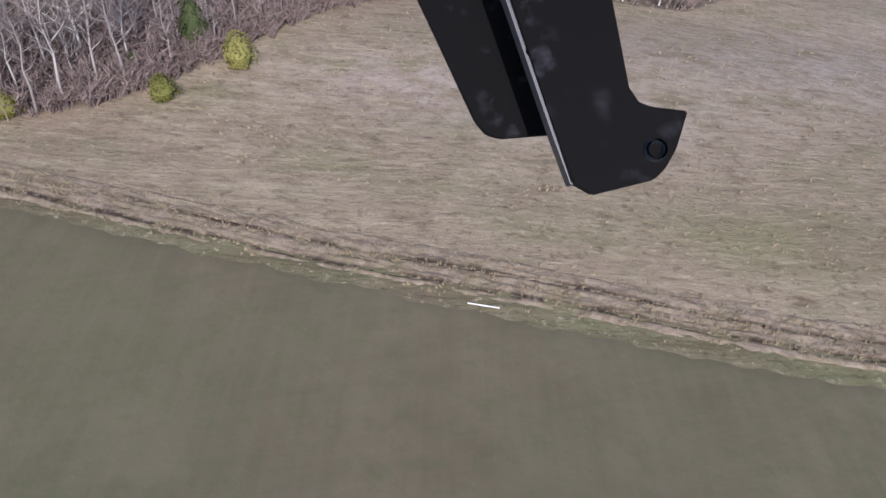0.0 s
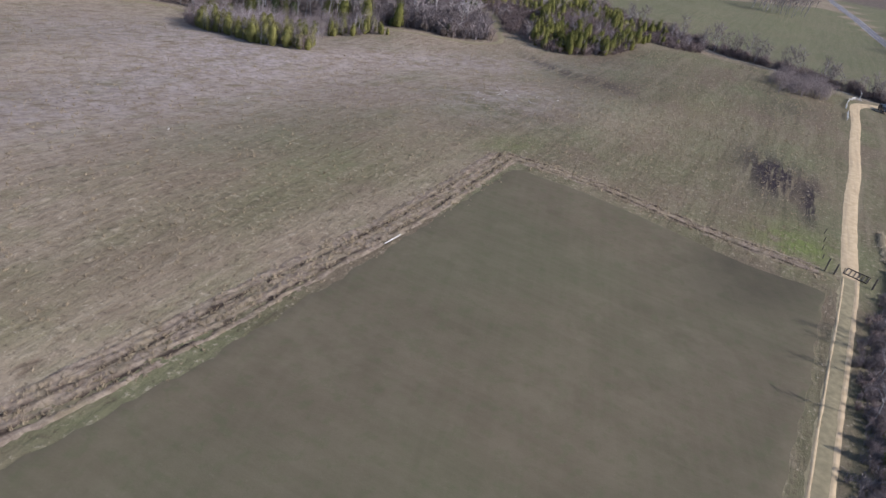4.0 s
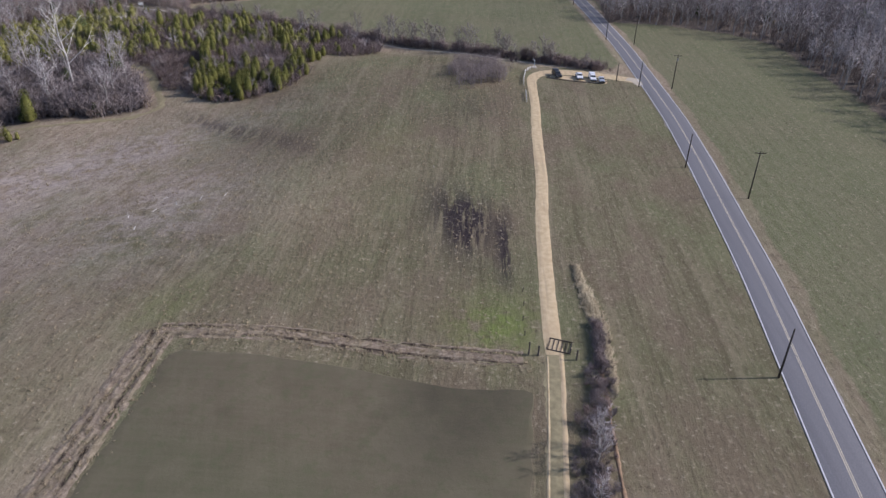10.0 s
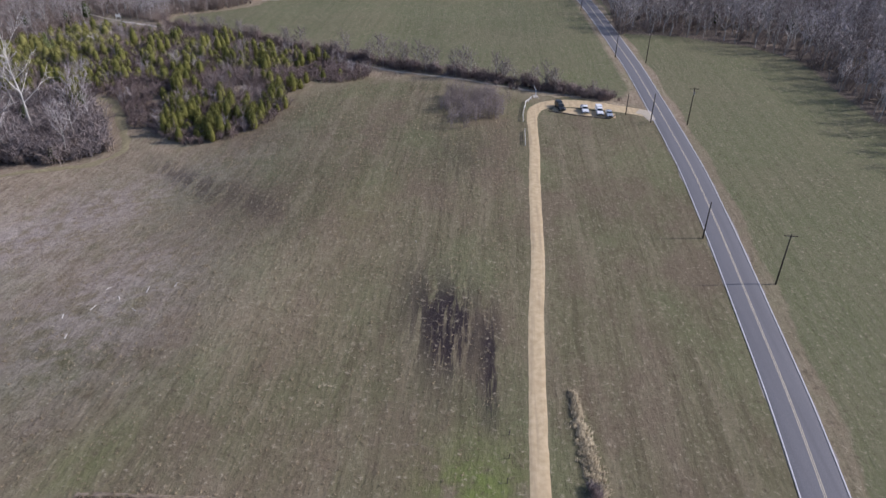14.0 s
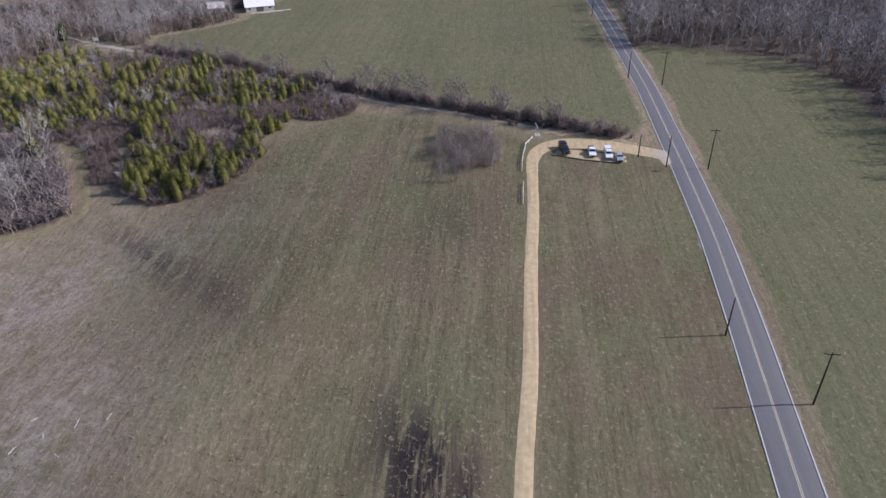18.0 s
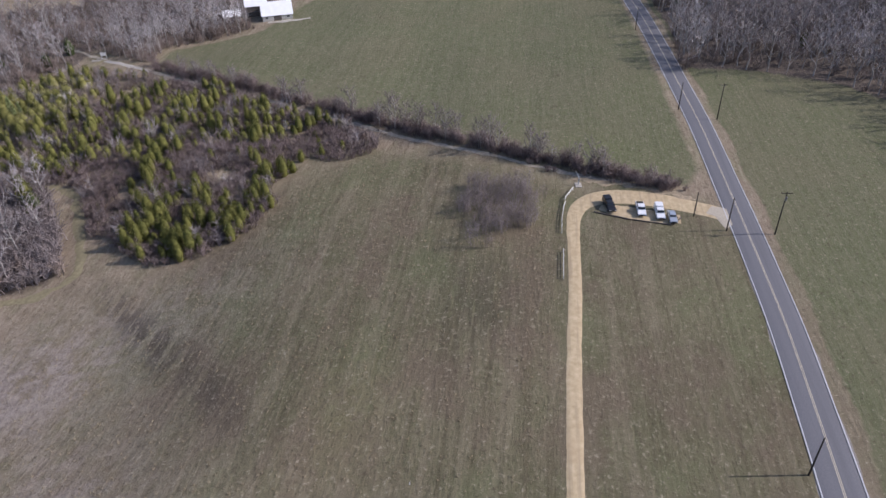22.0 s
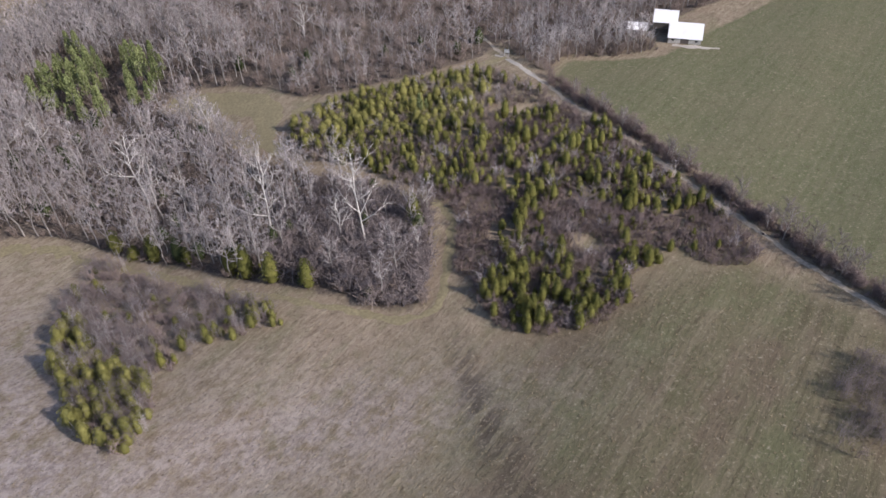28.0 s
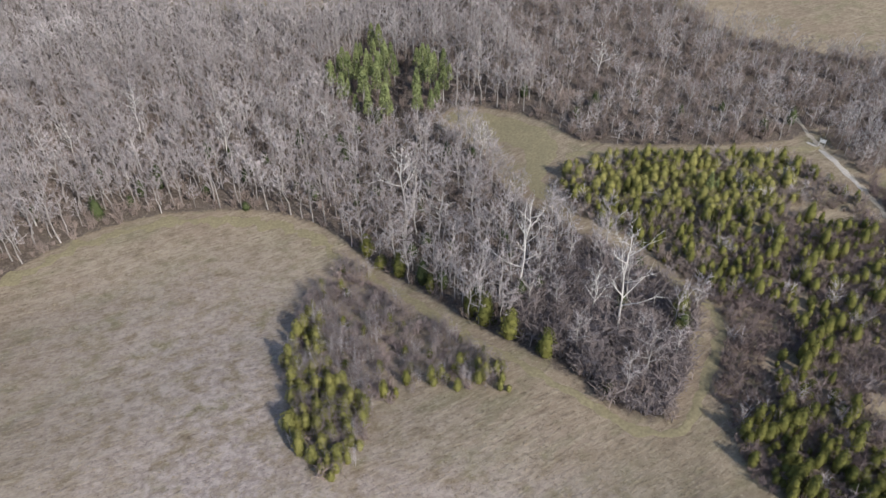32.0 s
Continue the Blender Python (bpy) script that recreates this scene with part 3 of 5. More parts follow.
clay_bank = tagged(new("clay_bank", ribbon("clay_bank", [(118, 18.6), (108, 14.6), (101, 11.8), (90, 7.6), (77, 3.4), (40, -10), (0, -24)], 0.5, bank_soil, 0.14, 4, 0.7, 0.09, seed=9)), "low orange clay bank beside the hedge", "bank", kind="structure")


def rut_band(name, pts, width, seed, ridges):
    """Churned ground: parallel wheel ruts with thrown-up, broken ridges."""
    line = smooth_line(pts, 0.6)
    side = sides(line)
    rng = np.random.default_rng(seed)
    n = int(width / 0.22)
    u = np.linspace(-width / 2, width / 2, n + 1)
    x = line[:, :1] + side[:, :1] * u
    y = line[:, 1:2] + side[:, 1:2] * u
    rough = rng.normal(0, 1, x.shape)
    rough = (rough + np.roll(rough, 1, 0) + np.roll(rough, 1, 1) + np.roll(rough, 2, 0)) / 2
    long = np.cumsum(rng.normal(0, 0.08, len(line)))[:, None]
    long = long - np.linspace(0, 1, len(line))[:, None] * long[-1]
    h, soil = 0, 0
    for k, (c, w, a) in enumerate(ridges):
        swell = np.clip(0.75 + np.cumsum(rng.normal(0, 0.22, len(line)))[:, None] * 0.5 % 1.6 - 0.6, 0.05, 1.3)
        drift = 0.18 * np.sin(np.arange(len(line))[:, None] * (0.05 + 0.013 * k) + k)
        bell = np.exp(-((u[None, :] - c - 0.25 * long - drift) / w) ** 2)
        h = h + a * swell * bell
        if a < 0:
            soil = soil + 1.6 * bell * np.clip(swell * 1.3 - 0.1, 0, 1)
    fade = np.clip(np.minimum(u + width / 2, width / 2 - u) / 0.8, 0, 1)
    z = land(x, y) - 0.12 + fade[None, :] * (0.20 + 0.32 * h + 0.075 * rough)
    me = raw_mesh(name, np.stack([x, y, z], -1).reshape(-1, 3), grid_faces(len(line), n + 1), RUT)
    col = np.ones((x.size, 4), np.float32)
    col[:, 0] = np.clip(soil + 0.25 * (rough > 1.3), 0, 1).ravel()
    me.attributes.new("soil", "FLOAT_COLOR", "POINT").data.foreach_set("color", col.ravel())
    return me


RIDGES = ((-1.25, 0.26, -0.34), (-0.75, 0.30, 0.20), (0.1, 0.5, 0.06), (0.95, 0.28, -0.36), (1.45, 0.3, 0.20), (2.2, 0.3, 0.06))
rut_a = tagged(new("churned_rut", rut_band("churned_rut", RUT_A, 6.0, 3, RIDGES)), "churned muddy wheel ruts along the crop field", "ruts", kind="structure")
rut_b = tagged(new("churned_rut", rut_band("churned_rut", RUT_B, 4.6, 4, RIDGES[:5])), "churned muddy wheel ruts along the crop field", "ruts", kind="structure")


# ---- plants ----
def tube(p0, p1, r0, r1, k=3, spin=0.0):
    """A tapered stick: vertices and triangles."""
    p0, p1 = np.array(p0), np.array(p1)
    d = p1 - p0
    d = d / max(np.linalg.norm(d), 1e-9)
    a = np.cross(d, (0.3, 0.5, 0.81) if abs(d[2]) > 0.9 else (0, 0, 1))
    a /= np.linalg.norm(a)
    b = np.cross(d, a)
    ang = spin + np.arange(k) * 2 * math.pi / k
    ring = np.cos(ang)[:, None] * a + np.sin(ang)[:, None] * b
    j = np.arange(k)
    jn = (j + 1) % k
    if r1 <= 0:
        return np.concatenate([p0 + ring * r0, p1[None]]), np.stack([j, jn, np.full(k, k)], 1)
    v = np.concatenate([p0 + ring * r0, p1 + ring * r1])
    return v, np.concatenate([np.stack([j, jn, jn + k], 1), np.stack([j, jn + k, j + k], 1)])


def sliver(p0, p1, r, rng):
    """A hair-thin twig for growth that is never seen close: one long triangle."""
    p0, p1 = np.array(p0), np.array(p1)
    a = np.cross(p1 - p0, rng.normal(0, 1, 3))
    a = a / max(np.linalg.norm(a), 1e-9) * r * 1.25
    return np.stack([p0 - a, p0 + a, p1]), np.array([[0, 1, 2]])


def gather(parts):
    vs, fs, n = [], [], 0
    for v, f in parts:
        vs.append(v)
        fs.append(f + n)
        n += len(v)
    return np.concatenate(vs), np.concatenate(fs)


def bare_tree(rng, h, crown=0.35, limbs=9, twigs=5, sprigs=2, r=None, fork=0.35, thick=1.0, light=False):
    """A leafless tree: (trunk with limbs, twig crown)."""
    r = r or h * 0.013
    wood, fine = [], []
    bends = [np.zeros(3)]
    lean = rng.normal(0, 0.035, 2)
    for k in range(1, 6):
        bends.append(np.array([lean[0] * h * k / 5 + rng.normal(0, 0.012 * h), lean[1] * h * k / 5 + rng.normal(0, 0.012 * h), h * 0.92 * k / 5]))
    for k in range(5):
        wood.append(tube(bends[k], bends[k + 1], r * (1 - 0.18 * k), r * (1 - 0.18 * (k + 1)), 5))
    for i in range(limbs):
        f = fork + (0.95 - fork) * (i + rng.random()) / limbs
        q = min(f * 5, 4.999)
        base = bends[int(q)] * (1 - q % 1) + bends[int(q) + 1] * (q % 1)
        a = i * 2.4 + rng.normal(0, 0.4)
        ln = h * crown * (1.15 - 0.75 * f) * rng.uniform(0.7, 1.2)
        up = rng.uniform(0.45, 1.25)
        way = np.array([math.cos(a), math.sin(a), up])
        way /= np.linalg.norm(way)
        elbow = base + way * ln * 0.55
        tip = elbow + (way + np.array([rng.normal(0, 0.25), rng.normal(0, 0.25), 0.35])) * ln * 0.5
        lr = r * (0.55 - 0.4 * f) + 0.012 * thick
        wood.append(tube(base, elbow, lr, lr * 0.65, 3))
        wood.append(tube(elbow, tip, lr * 0.65, 0, 3))
        for j in range(twigs):
            g = 0.3 + 0.7 * (j + rng.random()) / twigs
            start = base + (elbow - base) * min(1, g / 0.55) if g < 0.55 else elbow + (tip - elbow) * (g - 0.55) / 0.45
            w2 = way * 0.7 + rng.normal(0, 0.55, 3) + np.array([0, 0, 0.35])
            end = start + w2 * ln * rng.uniform(0.22, 0.5)
            fine.append(sliver(start, end, 0.028 * thick, rng) if light else tube(start, end, 0.028 * thick, 0, 3))
            for s in range(sprigs):
                st = start + (end - start) * rng.uniform(0.2, 0.9)
                fin = st + (w2 * 0.5 + rng.normal(0, 0.6, 3)) * ln * 0.25
                fine.append(sliver(st, fin, 0.022 * thick, rng) if light else tube(st, fin, 0.022 * thick, 0, 3))
    return gather(wood), gather(fine)


def leaf_clumps(rng, centres, sizes, flat=0.6):
    """Small jagged sprays of leaf: four-sided scraps turned every way."""
    n = len(centres)
    a = rng.normal(0, 1, (n, 3))
    a /= np.linalg.norm(a, axis=1)[:, None]
    b = np.cross(a, rng.normal(0, 1, (n, 3)))
    b /= np.linalg.norm(b, axis=1)[:, None]
    c = np.cross(a, b)
    s = sizes[:, None]
    v = np.stack([centres + a * s, centres - a * s * 0.6 + b * s * 0.7, centres - a * s * 0.6 - b * s * 0.7, centres + c * s * flat], 1)
    f = np.array([[0, 1, 2], [0, 1, 3], [1, 2, 3], [2, 0, 3]])
    return v.reshape(-1, 3), (f[None] + 4 * np.arange(n)[:, None, None]).reshape(-1, 3)


def cedar(rng, h, wide=0.24, n=210):
    """A red cedar: a pointed, ragged cone of sprays on a short trunk."""
    t = rng.random(n) ** 0.75
    z = h * (0.07 + 0.93 * t)
    lobes = 1 + 0.12 * np.sin(5 * t * 3 + rng.random() * 6)
    rad = h * wide * 1.5 * (1 - t) ** 0.46 * (0.12 + t) ** 0.22 * (0.5 + 0.5 * rng.random(n) ** 0.5) * lobes
    a = rng.random(n) * 6.283
    dent = 1 + 0.22 * np.sin(3 * a + rng.random() * 6 + 2 * t) + 0.1 * np.sin(7 * a + 5 * t)
    c = np.stack([rad * dent * np.cos(a), rad * dent * np.sin(a), z], 1)
    crown = leaf_clumps(rng, c, (0.07 + h * 0.006 + h * 0.016 * rng.random(n)) * (1.2 - 0.5 * t), 0.9)
    inner = gather([tube((0, 0, h * 0.04), (0, 0, h * 0.35), h * wide * 0.62, h * wide * 0.86, 8), tube((0, 0, h * 0.35), (0, 0, h * 0.70), h * wide * 0.86, h * wide * 0.56, 8), tube((0, 0, h * 0.70), (0, 0, h * 0.92), h * wide * 0.56, 0, 8)])
    trunk = tube((0, 0, -0.2), (0, 0, h * 0.8), h * 0.016, h * 0.004, 5)
    return trunk, gather([crown, inner])


def pine(rng, h, n=420):
    """A tall pine: bare lower stem, clumped upper crown."""
    t = rng.random(n)
    z = h * (0.38 + 0.62 * t)
    rad = h * 0.15 * (1.05 - t) ** 0.6 * rng.random(n) ** 0.4
    a = rng.integers(0, 7, n) * 0.9 + rng.normal(0, 0.25, n) + np.floor(t * 6)
    c = np.stack([rad * np.cos(a), rad * np.sin(a), z], 1)
    return tube((0, 0, -0.3), (0, 0, h), h * 0.014, 0.02, 5), leaf_clumps(rng, c, h * (0.013 + 0.014 * rng.random(n)), 0.8)


def shrub(rng, h, stems=14, sprigs=5, spread=0.5, thick=1.0, light=False):
    """A leafless bush of many stems."""
    parts = []
    for i in range(stems):
        a, lean = rng.random() * 6.283, rng.random() * spread
        p = np.array([rng.normal(0, 0.13 * h), rng.normal(0, 0.13 * h), -0.1])
        q = p + np.array([math.cos(a) * lean * h, math.sin(a) * lean * h, h * rng.uniform(0.6, 1.0)])
        parts.append(sliver(p, q, 0.028 * thick, rng) if light else tube(p, q, 0.028 * thick, 0, 3))
        for s in range(sprigs):
            st = p + (q - p) * rng.uniform(0.25, 0.9)
            fin = st + np.array([rng.normal(0, 0.22), rng.normal(0, 0.22), rng.uniform(0.05, 0.4)]) * h
            parts.append(sliver(st, fin, 0.018 * thick, rng) if light else tube(st, fin, 0.018 * thick, 0, 3))
    return gather(parts)


def scatter(rng, poly, n, gap=0.0, bar=()):
    """Up to n places inside an outline, at least gap apart and outside the outlines in bar."""
    p = np.array(poly)
    got, cells = [], {}
    for _ in range(n * 14):
        x, y = rng.uniform(p[:, 0].min(), p[:, 0].max()), rng.uniform(p[:, 1].min(), p[:, 1].max())
        got.append((x, y))
    got = np.array(got)
    ok = inside(poly, got[:, 0], got[:, 1])
    for b in bar:
        ok &= ~inside(b, got[:, 0], got[:, 1])
    out = []
    for x, y in got[ok]:
        key = (int(x // max(gap, 0.1)), int(y // max(gap, 0.1)))
        if gap and any((key[0] + i, key[1] + j) in cells and math.hypot(cells[key[0] + i, key[1] + j][0] - x, cells[key[0] + i, key[1] + j][1] - y) < gap for i in (-1, 0, 1) for j in (-1, 0, 1)):
            continue
        cells[key] = (x, y)
        out.append((x, y))
        if len(out) >= n:
            break
    return np.array(out)


def near_line(px, py, line, reach):
    """Whether places lie within reach of a line."""
    q = smooth_line(line, 2.0)[:, :2]
    return (np.hypot(px[:, None] - q[None, :, 0], py[:, None] - q[None, :, 1])).min(1) < reach


def strew(name, protos, at, rng, mat, label, category, low=0.75, high=1.25, sink=0.0, bark=None):
    """Many plants joined into one object; where the forms tell how many faces are wood, those take the bark."""
    vs, fs, woody, n = [], [], [], 0
    for x, y in at:
        v, f, *wood = protos[rng.integers(len(protos))]
        if bark:
            woody.append(np.arange(len(f)) < wood[0])
        s, a = rng.uniform(low, high), rng.random() * 6.283
        c, d = math.cos(a) * s, math.sin(a) * s
        w = np.empty_like(v)
        w[:, 0] = v[:, 0] * c - v[:, 1] * d + x
        w[:, 1] = v[:, 0] * d + v[:, 1] * c + y
        w[:, 2] = v[:, 2] * s * rng.uniform(0.9, 1.1) + float(land(x, y)) - sink
        vs.append(w)
        fs.append(f + n)
        n += len(v)
    me = raw_mesh(name, np.concatenate(vs), np.concatenate(fs), mat)
    if bark:
        me.materials.append(bark)
        me.polygons.foreach_set("material_index", np.concatenate(woody).astype(np.int32))
    return tagged(new(name, me), label, category, kind="stuff")


def grove(name, protos, at, rng, label, category, group, low=0.75, high=1.25):
    """Plants as things of their own: protos hold lists of (part name, mesh)."""
    for x, y in at:
        parts = protos[rng.integers(len(protos))]
        s = rng.uniform(low, high)
        m = Matrix.Translation((x, y, float(land(x, y)))) @ Matrix.Rotation(rng.random() * 6.283, 4, "Z") @ Matrix.Diagonal((s, s, s * rng.uniform(0.92, 1.1), 1))
        if len(parts) == 1:
            thing = new(name, parts[0][1])
        else:
            thing = new(name)
            for part_name, me in parts:
                new(part_name, me).parent = thing
        thing.matrix_world = m
        tagged(thing, label, category, group)


def tree_form(*a, **k):
    """A joined tree, and how many of its faces are trunk and limbs."""
    wood, fine = bare_tree(*a, **k)
    return (*gather([wood, fine]), len(wood[1]))


rng = np.random.default_rng(11)


def tree_parts(made, bark, leaf, second):
    (tv, tf), (cv, cf) = made
    return [("trunk", raw_mesh("trunk", tv, tf, bark)), (second, raw_mesh(second, cv, cf, leaf))]


CEDARS = [tree_parts(cedar(rng, h, w, 620), BARK, CEDAR, "crown") for h, w in ((8.4, 0.22), (7.0, 0.26), (9.6, 0.18), (5.2, 0.32), (7.8, 0.24), (3.9, 0.42))]
PINES = [tree_parts(pine(rng, h, 620), BARK, PINE, "crown") for h in (22, 25, 19)]
TREES = [tree_parts(bare_tree(rng, h, c, 13, 8, 3, thick=2.3), BARK, TWIG, "crown") for h, c in ((23, 0.27), (26, 0.24), (19, 0.30), (24, 0.22), (16, 0.34))]
SYCAMORES = [tree_parts(bare_tree(rng, h, 0.34, 11, 5, 2, r=0.40, fork=0.32, thick=2.3), PALE_BARK, PALE_BARK, "crown") for h in (33, 29, 36)]
SHRUBS = [[("bush", raw_mesh("bush", *shrub(rng, h, 26, 8, sp, 2.1), HEDGE_TWIG))] for h, sp in ((3.2, 0.6), (4.2, 0.45), (2.4, 0.8), (5.0, 0.4))]
GREY_SAPLINGS = [[("sapling", raw_mesh("sapling", *shrub(rng, h, 8, 8, 0.10, 1.5), TWIG))] for h in (7.0, 8.6, 6.2)]
SAPLINGS = [[("sapling", raw_mesh("sapling", *shrub(rng, h, 8, 10, 0.13, 1.7), PURPLE_TWIG))] for h in (7.5, 9.0, 6.5)]

# bare wood: near the camera's side as things, the depth of it as one growth
LOW_TREES = [tree_form(rng, h, c, 12, 7, 3, thick=2.5, fork=0.34, light=True) for h, c in ((25, 0.27), (28, 0.24), (21, 0.3), (26, 0.25), (18, 0.34))]
FAR_TREES = [tree_form(rng, h, c, 12, 5, 2, thick=4.2, fork=0.25, light=True) for h, c in ((25, 0.32), (28, 0.28), (21, 0.36), (19, 0.4))]
LOW_SHRUBS = [shrub(rng, h, 14, 8, sp, 3.1, True) for h, sp in ((4.0, 0.6), (5.5, 0.5), (3.0, 0.8))]

NORTH_SEEN = [p for p in NORTH_WOOD[:-6]] + [(420, 272), (450, 330), (430, 560), (-110, 560), (-130, 330), (-90, 200)]
north_at = scatter(rng, NORTH_SEEN, 5000, 3.8)
PINE_LAND = [(140, 330), (122, 352), (112, 384), (136, 412), (168, 366), (158, 340)]
north_at = north_at[~inside(PINE_LAND, north_at[:, 0], north_at[:, 1] + 12) & ~inside(PINE_LAND, north_at[:, 0], north_at[:, 1])]
keep = ~near_line(north_at[:, 0], north_at[:, 1], TRAIL, 4.0) & ~near_line(north_at[:, 0], north_at[:, 1], UPPER_TRAIL, 2.8) & ~near_line(north_at[:, 0], north_at[:, 1], clearing_pts, 7)
keep &= np.exp(-((north_at[:, 0] - 100) / 80) ** 2 - ((north_at[:, 1] - 508) / 30) ** 2) < 0.3
keep &= np.exp(-((north_at[:, 0] - 375) / 75) ** 2 - ((north_at[:, 1] - 400) / 58) ** 2) < 0.3
keep &= (np.hypot(north_at[:, 0] - 184, north_at[:, 1] - 202) > 27) | (rng.random(len(north_at)) < 0.3)
north_at = north_at[keep]
depth = np.hypot(north_at[:, 0] - 136, north_at[:, 1] - 60)
order = np.argsort(depth)
edge_at = north_at[order[:170]]
deep_at = north_at[order[170:]]
is_far = np.hypot(deep_at[:, 0] - 136, deep_at[:, 1] - 60) > 360
under_at = scatter(rng, NORTH_SEEN, 9000, 2.0)
under_at = under_at[~near_line(under_at[:, 0], under_at[:, 1], TRAIL, 3.0) & ~near_line(under_at[:, 0], under_at[:, 1], clearing_pts, 6.5)]
under_at = under_at[(np.exp(-((under_at[:, 0] - 375) / 75) ** 2 - ((under_at[:, 1] - 400) / 58) ** 2) < 0.3)]
under_at = under_at[np.argsort(np.hypot(under_at[:, 0] - 136, under_at[:, 1] - 60))]
TIP_WOOD = [(158, 214), (166, 202), (173, 192), (180, 180), (187, 178), (193, 185), (200, 197), (206, 206), (200, 220), (190, 240), (172, 240)]
tip_at = scatter(rng, TIP_WOOD, 600, 1.5)
tip_at = tip_at[~near_line(tip_at[:, 0], tip_at[:, 1], TRAIL, 1.8)]
strew("tip_brush", LOW_SHRUBS, tip_at, rng, PURPLE_TWIG, "dense purple-brown brush at the wood's rounded end", "brush", 0.8, 1.5)
grove("bare_tree", TREES, edge_at, rng, "leafless grey deciduous tree at the wood's edge", "tree", "trees of the north wood", 0.5, 0.95)
young = (deep_at[:, 0] > 196) & (deep_at[:, 1] > 276)
strew("bare_woods", LOW_TREES, deep_at[~is_far & ~young], rng, TWIG, "dense leafless grey-brown winter woods", "woods", 0.6, 1.0, bark=BARK)
young_at = deep_at[young & (depth[order][170:] < 470)]
strew("young_woods", FAR_TREES, young_at[::2], rng, PURPLE_TWIG, "low dense brown young woods beyond the trail", "woods", 0.28, 0.55, bark=BARK)
strew("young_woods", FAR_TREES, young_at[1::2], rng, TWIG, "low dense grey young woods beyond the trail", "woods", 0.28, 0.58, bark=BARK)
strew("distant_woods", FAR_TREES, deep_at[is_far & ~young], rng, TWIG, "leafless woods on the far slope", "woods", 0.6, 1.0, bark=BARK)
strew("wood_undergrowth", LOW_SHRUBS, under_at[:4200], rng, SHRUB, "tangled brown undergrowth beneath the bare trees", "undergrowth", 0.6, 1.2)

WEST_NEAR = [(-69, 40), (-64, 46.5), (-58.5, 54.5), (-56.5, 70), (-54.5, 91), (-48, 112), (-76, 160), (-150, 165), (-150, 8)]
west_at = scatter(rng, WEST_NEAR, 850, 2.7)
WEST_TREES = [tree_parts(bare_tree(rng, h, c, 13, 8, 3, thick=2.0), WEST_BARK, PURPLE_TWIG, "crown") for h, c in ((23, 0.27), (19, 0.3), (25, 0.24))]
west_at = west_at[np.argsort(np.hypot(west_at[:, 0], west_at[:, 1]))]
grove("bare_tree", WEST_TREES, west_at[:75], rng, "leafless grey deciduous tree at the wood's edge", "tree", "trees of the west wood", 0.4, 0.65)
strew("bare_woods", LOW_TREES, np.concatenate([west_at[75:], scatter(rng, WEST_WOOD, 350, 5.0, (WEST_NEAR,))]), rng, PURPLE_TWIG, "dense leafless grey-brown winter woods", "woods", 0.42, 0.72, bark=DARK_BARK)
strew("wood_undergrowth", LOW_SHRUBS, scatter(rng, WEST_NEAR, 2400, 1.2), rng, HEDGE_TWIG, "tangled brown undergrowth beneath the bare trees", "undergrowth", 0.5, 1.15)

west_rim = smooth_line([(-74, 35), (-68, 43.5), (-62, 50), (-58.5, 58), (-57, 70), (-55.5, 91), (-47, 114), (-34, 133)], 0.8)
strew("wood_edge_brush", LOW_SHRUBS, np.concatenate([west_rim + rng.normal(0, 0.9, west_rim.shape) for _ in range(2)]), rng, HEDGE_TWIG, "dark tangled brush along the wood's edge", "brush", 0.3, 0.8)

east_at = scatter(rng, EAST_WOOD, 1700, 3.9)
east_at = east_at[np.argsort(np.hypot(east_at[:, 0] - 250, east_at[:, 1] - 30))]
grove("bare_tree", TREES, east_at[:40], rng, "leafless roadside tree at the wood's edge", "tree", "trees of the east wood", 0.5, 0.8)
strew("bare_woods", FAR_TREES, east_at[40::2], rng, PURPLE_TWIG, "dense leafless woods across the road", "woods", 0.5, 0.8, bark=BARK)
strew("bare_woods", FAR_TREES, east_at[41::2], rng, TWIG, "pale leafless trees among the woods across the road", "woods", 0.5, 0.8, bark=BARK)
strew("wood_undergrowth", LOW_SHRUBS, scatter(rng, EAST_WOOD, 1400, 2.2), rng, SHRUB, "tangled brown undergrowth beneath the bare trees", "undergrowth", 0.6, 1.2)

# young cedars
ced_at = scatter(rng, CEDAR_LAND, 900, 2.1)
ck = ~near_line(ced_at[:, 0], ced_at[:, 1], TRAIL, 3.5)
patch = np.sin(ced_at[:, 0] * 0.16 + 1) * np.sin(ced_at[:, 1] * 0.13 + 0.5) + np.sin(ced_at[:, 0] * 0.05 + ced_at[:, 1] * 0.07)
ced_at = ced_at[ck & (patch > -0.6)][:560]
CEDAR_FORMS = [gather(cedar(rng, h, w, 380)) for h, w in ((8.0, 0.22), (6.6, 0.27), (5.0, 0.33), (3.8, 0.42))]
ced_at = ced_at[np.argsort(np.hypot(ced_at[:, 0] - 150, ced_at[:, 1] - 60))]
strew("cedar_growth", CEDAR_FORMS, ced_at[105:], rng, CEDAR, "young olive-green red cedars spread through brown scrub", "cedars", 0.34, 0.95)
grove("cedar_tree", CEDARS, ced_at[:105], rng, "young olive-green red cedar among brown scrub", "cedar", "cedars of the young growth", 0.34, 0.8)
SCRUB_LAND = CEDAR_LAND
scrub_at = scatter(rng, SCRUB_LAND, 3400, 1.4)
scrub_at = scrub_at[~near_line(scrub_at[:, 0], scrub_at[:, 1], TRAIL, 1.7) & (np.sin(scrub_at[:, 0] * 0.21) * np.sin(scrub_at[:, 1] * 0.19 + 1) > -0.7)]
scrub_at = scrub_at[(scrub_at[:, 1] < 232) | (rng.random(len(scrub_at)) < 0.4)]
